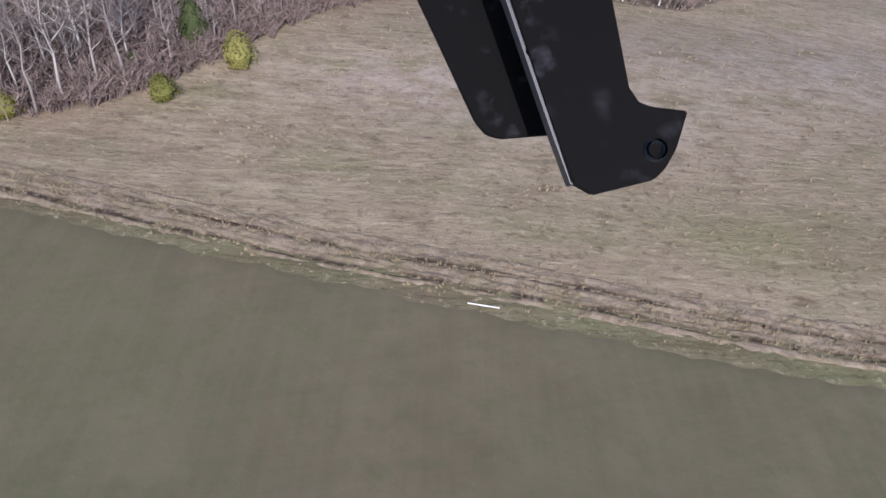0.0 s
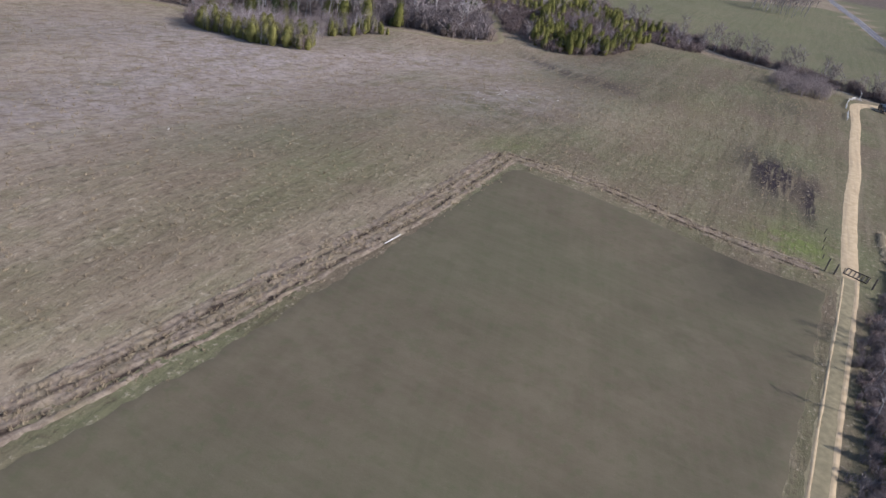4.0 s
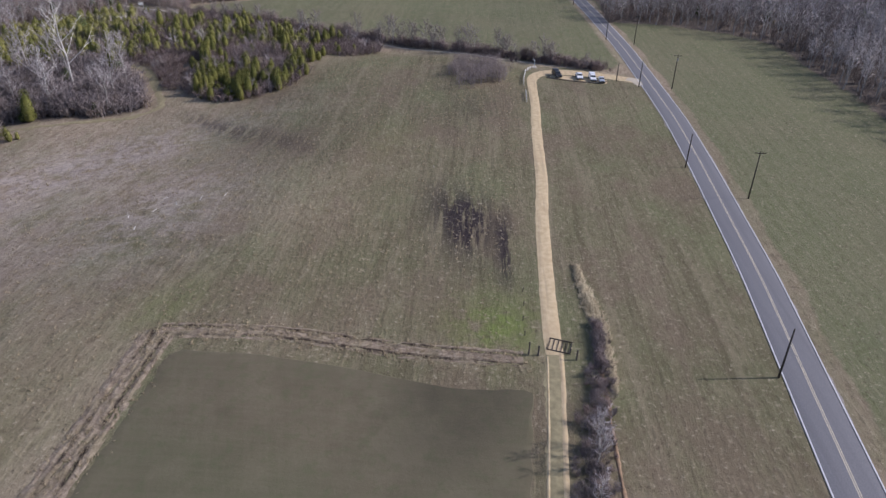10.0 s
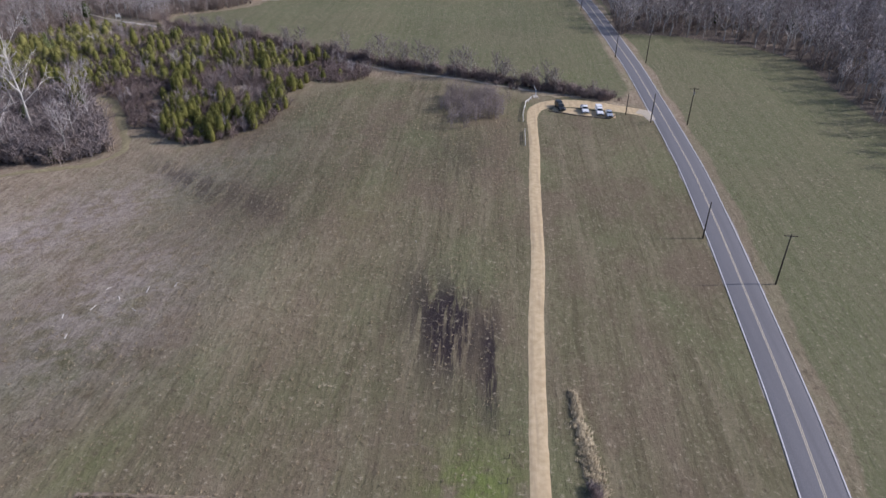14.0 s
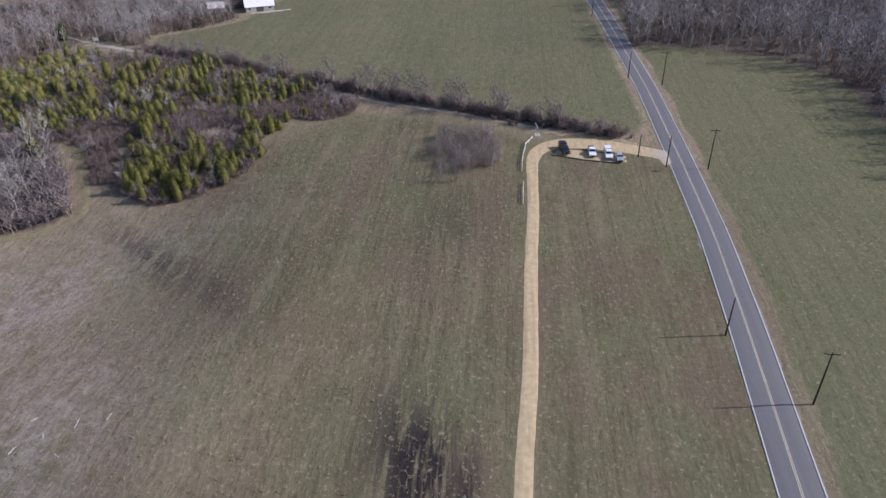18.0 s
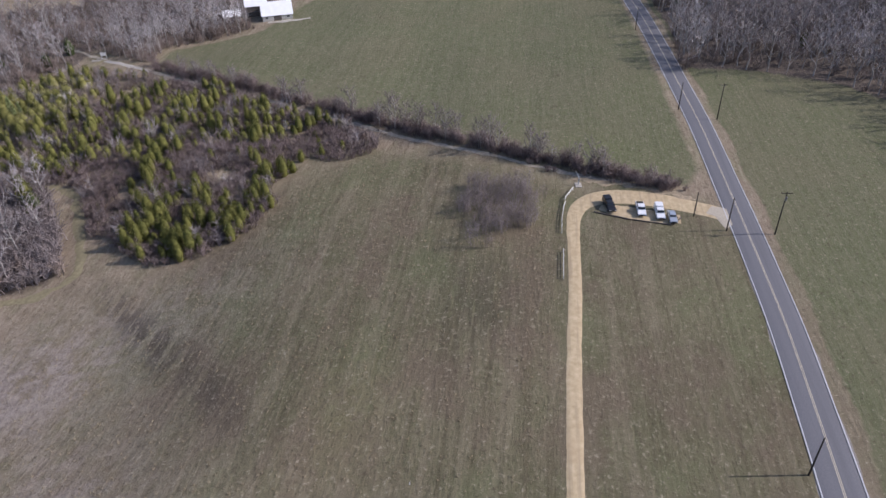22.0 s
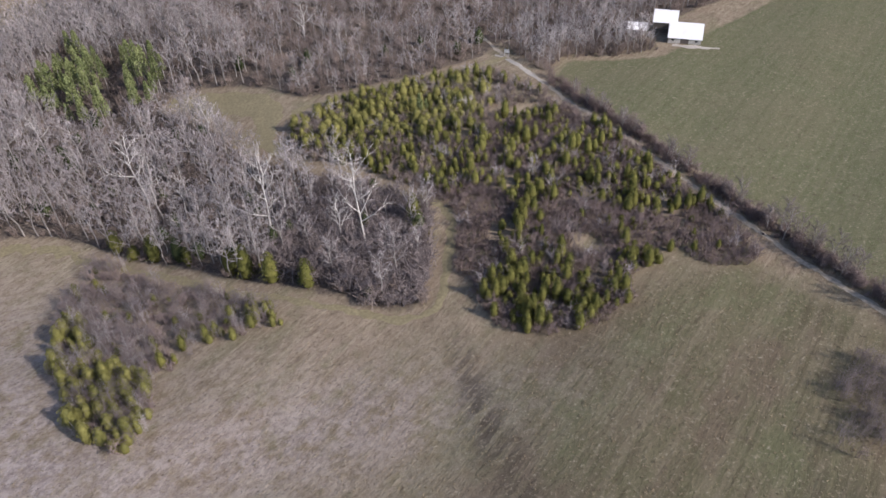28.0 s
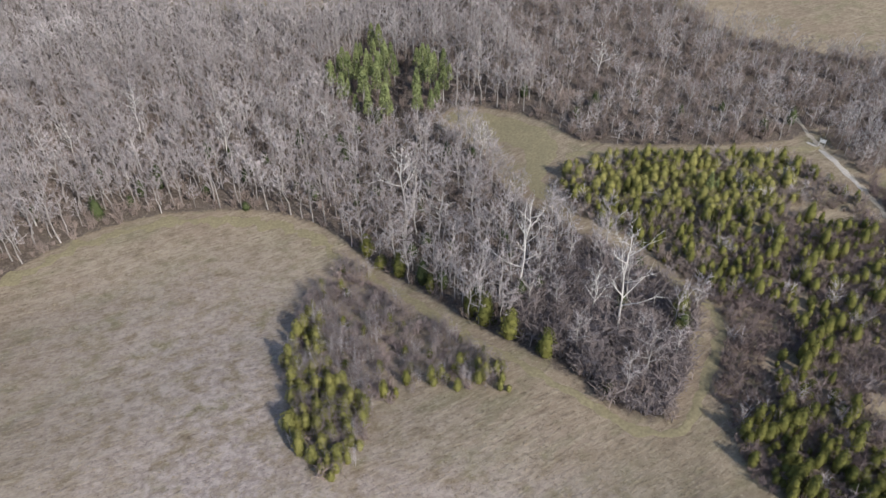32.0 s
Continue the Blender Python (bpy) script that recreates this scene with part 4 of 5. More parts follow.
low_end = (scrub_at[:, 1] < 215) | ((scrub_at[:, 0] > 220) & (scrub_at[:, 1] < 235))
thin = [shrub(rng, h, 6, 9, 0.2, 3.2, True) for h in (6.5, 5.0, 7.5)]
grey_at = scatter(rng, CEDAR_LAND, 900, 1.6)
grey_at = grey_at[(np.sin(grey_at[:, 0] * 0.11 + 2) * np.sin(grey_at[:, 1] * 0.09) > -0.25) & ~near_line(grey_at[:, 0], grey_at[:, 1], TRAIL, 2.5)]
strew("sapling_growth", thin, grey_at[::6], rng, TWIG, "thin pale grey saplings between the cedars", "saplings", 0.45, 0.95)
strew("sapling_growth", thin, grey_at[1::4], rng, PURPLE_TWIG, "thin purplish leafless saplings between the cedars", "saplings", 0.45, 0.95)
strew("scrub", LOW_SHRUBS, scrub_at[~low_end], rng, SHRUB, "brown leafless scrub between the cedars", "scrub", 0.4, 0.9)
# darker twig colour here stands in for shadow beneath the cedars
strew("scrub", LOW_SHRUBS, scrub_at[low_end], rng, HEDGE_TWIG, "brown leafless scrub at the field's edge, darkened for cedar shade", "scrub", 0.35, 0.8)
YELLOW_FORMS = [gather(cedar(rng, h, w, 420)) for h, w in ((6.4, 0.28), (5.0, 0.34), (3.8, 0.42))]
dense = [(192, 284), (205, 284), (222, 279), (245, 274), (262, 262), (255, 245), (235, 240), (215, 244), (200, 250), (190, 266)]
dense_at = scatter(rng, dense, 190, 1.9)
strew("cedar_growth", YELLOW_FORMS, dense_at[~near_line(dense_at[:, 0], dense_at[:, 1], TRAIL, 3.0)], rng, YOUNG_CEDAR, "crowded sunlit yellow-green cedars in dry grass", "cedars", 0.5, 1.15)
tip = [(198, 157), (206, 150), (215, 146), (220, 146), (226, 150), (222, 165), (212, 173), (202, 173), (198, 166)]
grove("cedar_tree", CEDARS, scatter(rng, tip, 42, 2.0), rng, "dense young olive-green red cedar at the field's edge", "cedar", "cedars of the point", 0.45, 0.88)

grove("cedar_tree", CEDARS, scatter(rng, [(229, 152), (244, 154), (252, 150), (262, 143), (266, 165), (262, 185), (246, 190), (234, 176)], 24, 2.4), rng, "young olive-green red cedar at the field's edge", "cedar", "cedars of the point", 0.35, 0.7)

# hill thicket: cedars round thin saplings
rim = [(112, 171), (116, 175), (122, 188), (118, 196), (112, 205), (110, 228), (108, 240), (104, 227), (100, 212), (102, 198), (103, 184), (109, 174)]
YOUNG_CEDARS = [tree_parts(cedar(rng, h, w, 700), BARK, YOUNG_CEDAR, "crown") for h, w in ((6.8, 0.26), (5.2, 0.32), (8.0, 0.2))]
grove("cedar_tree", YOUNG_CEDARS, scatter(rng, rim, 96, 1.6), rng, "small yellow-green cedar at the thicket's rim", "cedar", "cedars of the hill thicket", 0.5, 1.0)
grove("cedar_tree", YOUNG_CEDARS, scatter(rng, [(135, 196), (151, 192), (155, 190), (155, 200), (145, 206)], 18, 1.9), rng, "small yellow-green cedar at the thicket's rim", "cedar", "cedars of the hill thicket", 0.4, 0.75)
grove("sapling", SAPLINGS, scatter(rng, THICKET, 130, 1.9), rng, "thin leafless purple-grey sapling in the thicket", "sapling", "saplings of the hill thicket", 0.7, 1.1)
grove("sapling", GREY_SAPLINGS, scatter(rng, THICKET, 60, 2.4), rng, "thin leafless pale grey sapling in the thicket", "sapling", "saplings of the hill thicket", 0.7, 1.1)

grove("cedar_tree", CEDARS, scatter(rng, THICKET, 38, 2.6), rng, "small olive cedar among the thicket's saplings", "cedar", "cedars of the hill thicket", 0.35, 0.7)
strew("thicket_scrub", LOW_SHRUBS, scatter(rng, THICKET, 160, 1.7), rng, HEDGE_TWIG, "fine leafless scrub filling the hill thicket", "scrub", 0.5, 1.0)

# brush patch in the pasture
BRUSH = [(253, 107), (256, 99), (260, 94), (256, 86), (250, 87), (244, 82), (240, 87), (234, 91), (238, 97), (240, 102), (247, 102)]
grove("sapling", SAPLINGS, scatter(rng, BRUSH, 120, 0.9), rng, "thin purple-grey sapling in a round brush patch", "sapling", "saplings of the brush patch", 0.42, 0.72)
grove("sapling", SAPLINGS, np.array([(233, 93.5), (230.5, 92), (231.5, 89.5)]), rng, "lone thin leafless sapling in the pasture", "sapling", "lone saplings", 0.6, 0.8)

# hedgerow along the lane, with bare trees
hedge_line = smooth_line([(275, 60), (273.5, 70), (273.5, 84), (274.5, 100), (275.5, 116), (277, 141), (278.5, 168), (280.5, 200), (281.5, 236), (282.5, 250)], 1.0)
hedge_at = np.concatenate([hedge_line + rng.normal(0, 0.9, hedge_line.shape) for _ in range(2)])
grove("hedge_bush", SHRUBS, hedge_at[::2][:150], rng, "dark brown leafless hedgerow bush", "bush", "bushes of the hedgerow", 0.6, 1.0)
strew("hedge_growth", LOW_SHRUBS, np.concatenate([hedge_line + rng.normal(0, 1.4, hedge_line.shape) for _ in range(2)]), rng, HEDGE_TWIG, "dense brown hedgerow undergrowth", "hedgerow", 0.25, 0.8)
HEDGE_TREES = [tree_parts(bare_tree(rng, h, c, 14, 7, 4, thick=2.0, fork=0.2, r=0.16), BARK, PURPLE_TWIG, "crown") for h, c in ((11, 0.36), (8.5, 0.42), (13, 0.3))]
hedge_tree_at = hedge_line[np.sort(rng.choice(len(hedge_line), 44, False))]
grove("bare_tree", HEDGE_TREES, hedge_tree_at + rng.normal(0, 0.9, hedge_tree_at.shape), rng, "thin leafless hedgerow tree", "tree", "trees of the hedgerow", 0.55, 1.0)
LANE_WOOD = [(285, 256), (298, 262), (318, 251), (332, 246), (336, 262), (302, 286), (286, 286)]
strew("lane_woods", LOW_TREES, scatter(rng, LANE_WOOD, 80, 3.2), rng, TWIG, "leafless trees between the lane and the far field", "woods", 0.3, 0.6, bark=BARK)
strew("lane_scrub", LOW_SHRUBS, scatter(rng, LANE_WOOD, 200, 1.8), rng, SHRUB, "brown scrub between the lane and the far field", "scrub", 0.5, 1.0)

# field hedge beside the dirt track
field_hedge = smooth_line([(128, 22.2), (124.5, 20.6), (113.5, 17.6), (99, 14.5), (88, 11), (80, 7), (74, 5), (40, -8), (0, -22), (-60, -44)], 0.8)
wide = np.where(field_hedge[:, 0] > 118, 0.45, 1.0)[:, None]
fh = np.concatenate([field_hedge + rng.normal(0, 1, field_hedge.shape) * wide for _ in range(2)])
grove("hedge_bush", SHRUBS, fh[::2][:190], rng, "tangled brown bush in the field hedge", "bush", "bushes of the field hedge", 0.22, 0.4)
strew("hedge_growth", LOW_SHRUBS, np.concatenate([field_hedge[:280] + rng.normal(0, 1, field_hedge[:280].shape) * wide[:280] for _ in range(5)]), rng, PURPLE_TWIG, "purplish leafless hedge undergrowth", "hedgerow", 0.2, 0.36)
grove("bare_tree", TREES, np.array([(103.5, 15.4), (101.6, 14.8), (99.8, 14.4), (93, 12.4), (84, 9.6)]), rng, "slim leafless tree in the field hedge", "tree", "trees of the field hedge", 0.27, 0.36)
grove("cedar_tree", CEDARS, np.array([(80.5, 6.8), (77.5, 6.0), (74.5, 4.6)]), rng, "dark bushy cedar in the field hedge", "cedar", "cedars of the field hedge", 0.35, 0.5)

# single large trees
for x, y, s in ((184, 203, 0.95), (164.5, 226, 1.0), (138, 277, 0.95), (166, 292, 0.7), (114, 330, 0.8), (75, 325, 0.7), (38, 352, 0.7), (18, 333, 0.6), (221, 338, 0.7), (147, 262, 0.6), (180, 212, 0.55)):
    grove("sycamore_tree", SYCAMORES, [(x, y)], rng, "tall white-barked leafless sycamore", "tree", "white sycamores", s * 0.9, s)
for x, y, s in ((-67, 58, 0.5), (-64, 84, 0.45)):
    grove("sycamore_tree", SYCAMORES, [(x, y)], rng, "white-barked leafless tree at the wood's edge", "tree", "white sycamores", s * 0.9, s)
own = np.random.default_rng(77)
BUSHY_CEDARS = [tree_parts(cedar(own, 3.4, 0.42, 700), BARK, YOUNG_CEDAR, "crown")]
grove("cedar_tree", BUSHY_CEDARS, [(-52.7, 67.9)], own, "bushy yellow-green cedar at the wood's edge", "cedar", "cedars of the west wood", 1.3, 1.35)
LOW_CEDARS = [tree_parts(cedar(own, 2.4, 0.52, 600), BARK, CEDAR, "crown")]
grove("cedar_tree", LOW_CEDARS, [(-54.8, 56.5), (-65.6, 45.2)], own, "low spreading olive cedar at the wood's edge", "cedar", "cedars of the west wood", 1.1, 1.3)
grove("cedar_tree", CEDARS, [(150, 222), (153, 217), (158, 210), (165, 201), (124, 260), (128, 253), (197, 199), (199, 203), (141, 236), (133, 247)], rng, "dark green cedar under the bare trees", "cedar", "cedars of the north wood", 0.8, 1.3)
strew("woodland_cedars", CEDAR_FORMS, np.concatenate([under_at[5:1500:16], scatter(rng, EAST_WOOD, 40, 8.0), scatter(rng, WEST_NEAR, 34, 5.0)]), rng, SHADED_CEDAR, "cedars dotted through the bare woods, green darkened for shade", "cedars", 0.8, 1.4)
pine_at = scatter(rng, PINE_LAND, 60, 5.2)
pine_at = pine_at[np.abs(pine_at[:, 0] - 0.1 * (pine_at[:, 1] - 360) - 146) > 4]
grove("pine_tree", PINES, pine_at, rng, "bright green pine in a small stand", "pine", "pines of the stand", 0.55, 0.85)

grove("pine_tree", PINES, [(232, 254), (229, 253)], rng, "small bright green pine among the cedars", "pine", "young pines", 0.3, 0.4)

# tree lines and hills in the distance
bands = []
for (ax, ay), (bx, by), n in (((470, 215), (760, 330), 110), ((560, 150), (1100, 300), 160), ((700, 420), (1300, 520), 150), ((640, 60), (1250, -40), 150), ((900, 180), (1500, 160), 140), ((480, 300), (900, 560), 130), ((-500, 760), (-260, 700), 80), ((300, 720), (700, 640), 110)):
    t = rng.random(n)[:, None]
    bands.append(np.array([[ax, ay]]) * (1 - t) + np.array([[bx, by]]) * t + rng.normal(0, 9, (n, 2)))
strew("distant_tree_line", FAR_TREES, np.concatenate(bands), rng, PURPLE_TWIG, "leafless tree lines between far fields", "trees", 0.5, 0.85, bark=BARK)
# distance haze is put into the hills' flat blue colour
HAZE = Nodes("haze_tinted_hills", 1.0, 0, 0.0).done((0.115, 0.150, 0.215))


def far_ridge(radius, high, seed):
    a = np.linspace(-0.6, 2.6, 150)
    g = np.random.default_rng(seed)
    p = g.random(5) * 6
    top = high * (0.62 + 0.2 * np.sin(3 * a + p[0]) + 0.1 * np.sin(8 * a + p[1]) + 0.05 * np.sin(21 * a + p[2]))
    rows = []
    for k, (f, back) in enumerate(((-0.3, -260), (0.55, -110), (1.0, 0), (0.3, 300))):
        r = radius + back
        rows.append(np.stack([130 + r * np.cos(a), 60 + r * np.sin(a), top * f + 20], 1))
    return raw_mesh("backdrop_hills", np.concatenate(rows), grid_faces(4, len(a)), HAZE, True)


tagged(new("backdrop_hills", far_ridge(2700, 190, 1)), "wooded hills on the horizon, tinted blue for distance haze", "hills", kind="structure")


# ---- things ----
def part(name, bm, material, parent, label="", smooth=False):
    me = bpy.data.meshes.new(name)
    bmesh.ops.recalc_face_normals(bm, faces=bm.faces)
    bm.to_mesh(me)
    bm.free()
    me.materials.append(material)
    if smooth:
        me.polygons.foreach_set("use_smooth", [True] * len(me.polygons))
    ob = new(name, me)
    ob.parent = parent
    if label:
        ob["label"] = label
    return ob


def box(x0, x1, y0, y1, z0, z1, bevel=0.0):
    bm = bmesh.new()
    bmesh.ops.create_cube(bm, size=1, matrix=Matrix.Translation(((x0 + x1) / 2, (y0 + y1) / 2, (z0 + z1) / 2)) @ Matrix.Diagonal((x1 - x0, y1 - y0, z1 - z0, 1)))
    if bevel:
        bmesh.ops.bevel(bm, geom=bm.edges[:], offset=bevel, segments=2, affect="EDGES")
    return bm


def rod(p0, p1, r0, r1=None, k=8, bm=None):
    bm = bm or bmesh.new()
    p0, p1 = Vector(p0), Vector(p1)
    d = p1 - p0
    m = Matrix.Translation((p0 + p1) / 2) @ d.to_track_quat("Z", "Y").to_matrix().to_4x4()
    bmesh.ops.create_cone(bm, cap_ends=True, segments=k, radius1=r0, radius2=r0 if r1 is None else r1, depth=d.length, matrix=m)
    return bm


def prism(outline, thick, axis="y"):
    """A plate from an outline, extruded to both sides of the middle."""
    bm = bmesh.new()
    put = (lambda a, b, c: (a, c, b)) if axis == "y" else (lambda a, b, c: (a, b, c))
    lo = [bm.verts.new(put(a, b, -thick / 2)) for a, b in outline]
    hi = [bm.verts.new(put(a, b, thick / 2)) for a, b in outline]
    bm.faces.new(lo)
    bm.faces.new(hi[::-1])
    for i in range(len(outline)):
        j = (i + 1) % len(outline)
        bm.faces.new((lo[i], lo[j], hi[j], hi[i]))
    return bm


def ground_at(x, y):
    return float(land(x, y))


ROAD_WAY = math.atan2(0.37, 0.93)


def utility_pole(x, y, h, arm, label):
    pole = new("utility_pole")
    part("pole", rod((0, 0, -0.5), (0, 0, h), 0.17, 0.11, 10), POLE_WOOD, pole, "tarred round wooden pole", True)
    if arm:
        part("crossarm", box(-0.05, 0.05, -1.2, 1.2, h - 0.45, h - 0.33, 0.01), POLE_WOOD, pole)
        for s in (-1, 1):
            part("brace", rod((0.07, 0, h - 1.1), (0.07, s * 0.7, h - 0.42), 0.02, None, 5), GREY_METAL, pole)
        for o in (-1.1, -0.55, 1.1):
            part("insulator", rod((0, o, h - 0.33), (0, o, h - 0.16), 0.05, 0.03, 6), PORCELAIN, pole)
        if arm > 1:
            can = part("transformer", rod((-0.38, 0, h - 1.9), (-0.38, 0, h - 1.05), 0.22, None, 12), GREY_METAL, pole, "grey transformer can")
            part("bushing", rod((-0.38, 0, h - 1.05), (-0.38, 0, h - 0.85), 0.05, 0.03, 6), PORCELAIN, can)
    else:
        part("insulator", rod((0, 0, h), (0, 0, h + 0.2), 0.05, 0.03, 6), PORCELAIN, pole)
        part("bracket", box(0.08, 0.30, -0.03, 0.03, h - 0.9, h - 0.82), GREY_METAL, pole)
    pole.matrix_world = Matrix.Translation((x, y, ground_at(x, y))) @ Matrix.Rotation(ROAD_WAY, 4, "Z")
    tagged(pole, label, "utility pole", "poles along the road")


LEFT_POLES = ((60, -27), (128.5, -4.0), (201.5, 20.8), (262.1, 45.1), (321, 71), (386, 104))
RIGHT_POLES = ((112, -23, 1), (190.5, 5.8, 1), (265.5, 35.5, 2), (319, 59.5, 1), (386, 89, 1))
for x, y in LEFT_POLES:
    utility_pole(x, y, 8.3, 0, "dark bare wooden pole on the road verge")
for x, y, a in RIGHT_POLES:
    utility_pole(x, y, 10.8, a, "tall dark wooden utility pole with a short crossarm")
utility_pole(264.7, 52.9, 6.2, 0, "thin dark pole beside the parking apron")


def cattle_grid(x, y, turn):
    """Dark steel bars set along the track, with a cross beam at each end."""
    grid = new("cattle_grid")
    ln, w = 2.6, 3.2
    for k in range(6):
        v = -w / 2 + w * k / 5
        part("bar", box(-ln / 2, ln / 2, v - 0.06, v + 0.06, 0.0, 0.09, 0.02), DARK_TUBE, grid)
    for u in (-ln / 2 - 0.12, ln / 2 + 0.12):
        part("cross_beam", box(u - 0.07, u + 0.07, -w / 2 - 0.15, w / 2 + 0.15, -0.02, 0.11, 0.02), DARK_TUBE, grid)
    for v in (-w / 2 - 0.15, w / 2 + 0.15):
        part("wing_post", rod((-ln / 2, v, -0.3), (-ln / 2, v, 0.9), 0.05, 0.04, 8), DARK_TUBE, grid)
    grid.matrix_world = Matrix.Translation((x, y, ground_at(x, y) + 0.10)) @ Matrix.Rotation(turn, 4, "Z")
    tagged(grid, "dark steel cattle grid across the dirt track", "cattle grid")


cattle_grid(120.4, 25.5, 0.15)


def wood_post(x, y, h, r, label, group="", lean=0.0):
    post = new("wooden_post")
    part("shaft", rod((0, 0, -0.4), (0, 0, h - 0.06), r, r * 0.92, 9), POST_WOOD, post)
    part("cap", rod((0, 0, h - 0.06), (0, 0, h), r * 0.92, r * 0.55, 9), POST_WOOD, post)
    post.matrix_world = Matrix.Translation((x, y, ground_at(x, y))) @ Matrix.Rotation(lean, 4, "X")
    tagged(post, label, "post", group)


wood_post(118.5, 22.4, 1.8, 0.14, "stout dark wooden gate post", "gate posts")
wood_post(116.8, 27.6, 1.8, 0.14, "stout dark wooden gate post", "gate posts")
wood_post(116.4, 28.9, 2.2, 0.13, "tall dark wooden post beside the gate", "gate posts")
for k, (x, y) in enumerate(((120.5, 31), (124, 32.6), (128, 34), (132, 35.6))):
    wood_post(x, y, 0.9 + 0.1 * (k % 2), 0.07, "short weathered fence stake in the grass", "fence stakes", 0.06 * (k - 1))


def rail_fence(pts, label):
    """A low white rail on posts, round the bend of the track."""
    fence = new("rail_fence")
    line = smooth_line(pts, 1.2)
    for i in range(0, len(line), 2):
        x, y = line[i]
        z = ground_at(x, y)
        part("post", box(x - 0.07, x + 0.07, y - 0.07, y + 0.07, z - 0.3, z + 0.95, 0.01), WHITE_BOARD, fence)
    for zz in (0.45, 0.85):
        for a, b in zip(line[:-2:2], line[2::2]):
            za, zb = ground_at(*a), ground_at(*b)
            bm = bmesh.new()
            d = Vector((b[0] - a[0], b[1] - a[1], zb - za))
            m = Matrix.Translation(((a[0] + b[0]) / 2, (a[1] + b[1]) / 2, (za + zb) / 2 + zz)) @ d.to_track_quat("X", "Z").to_matrix().to_4x4() @ Matrix.Diagonal((d.length, 0.05, 0.16, 1))
            bmesh.ops.create_cube(bm, size=1, matrix=m)
            part("rail", bm, WHITE_BOARD, fence)
    tagged(fence, label, "fence", "white fences by the track")


rail_fence([(229, 70.4), (233, 72), (239, 74.4)], "low white painted rail fence beside the track")
rail_fence([(244.5, 77), (249, 78.8), (253, 80.2), (258, 81.6), (264, 81.5)], "low white painted rail fence round the bend")


def entrance_marker(x, y):
    mark = new("entrance_marker")
    part("slab", box(-1.1, 1.1, -0.8, 0.8, -0.1, 0.12, 0.03), CONCRETE, mark, "pale concrete slab")
    part("post", box(-0.12, 0.12, -0.12, 0.12, 0.1, 2.3, 0.02), WHITE_BOARD, mark)
    part("arm", rod((0, 0, 1.9), (1.7, 0.5, 2.9), 0.07, 0.05, 8), WHITE_BOARD, mark, "raised white barrier arm")
    part("counterweight", box(-0.45, -0.15, -0.12, 0.1, 1.55, 1.85, 0.02), GREY_METAL, mark)
    mark.matrix_world = Matrix.Translation((x, y, ground_at(x, y) + 0.05)) @ Matrix.Rotation(0.5, 4, "Z")
    tagged(mark, "white entrance post with a raised arm on a slab", "barrier")


entrance_marker(265.8, 81.2)

# vehicles
TYRE = plain("tyre_rubber", (0.02, 0.02, 0.02), 0.85, grain=20)
RIM = plain("wheel_alloy", (0.45, 0.45, 0.46), 0.35, 0.8, grain=10, spread=0.1)
CARGLASS = Nodes("dark_car_glass", 0.05, 0, 0.6).done((0.02, 0.025, 0.03))
WHITE_CAR = Nodes("white_car_paint", 0.25, 0, 0.5).done((0.78, 0.78, 0.78))
SILVER_CAR = Nodes("silver_car_paint", 0.28, 0.5, 0.5).done((0.52, 0.55, 0.58))
BLACK_CAR = Nodes("black_car_paint", 0.3, 0, 0.5).done((0.015, 0.015, 0.017))
LAMP_GLASS = Nodes("headlamp_glass", 0.1, 0, 0.5).done((0.7, 0.7, 0.72))
TAIL_RED = Nodes("tail_lamp_red", 0.2, 0, 0.5).done((0.3, 0.01, 0.01))
BLACK_TRIM = plain("black_plastic_trim", (0.03, 0.03, 0.03), 0.6, grain=20)


def loft(profile, w, inset):
    """A car shell: a side outline drawn out to width w, its upper points drawn in by inset."""
    bm = bmesh.new()
    top = max(z for _, z in profile)
    low = min(z for _, z in profile)
    rows = []
    for s in (-1, 1):
        rows.append([bm.verts.new((x, s * (w / 2 - inset * max(0, (z - low) / (top - low))), z)) for x, z in profile])
    bm.faces.new(rows[0])
    bm.faces.new(rows[1][::-1])
    for i in range(len(profile)):
        j = (i + 1) % len(profile)
        bm.faces.new((rows[0][i], rows[0][j], rows[1][j], rows[1][i]))
    bmesh.ops.recalc_face_normals(bm, faces=bm.faces)
    bmesh.ops.bevel(bm, geom=bm.edges[:], offset=0.05, segments=2, affect="EDGES")
    return bm


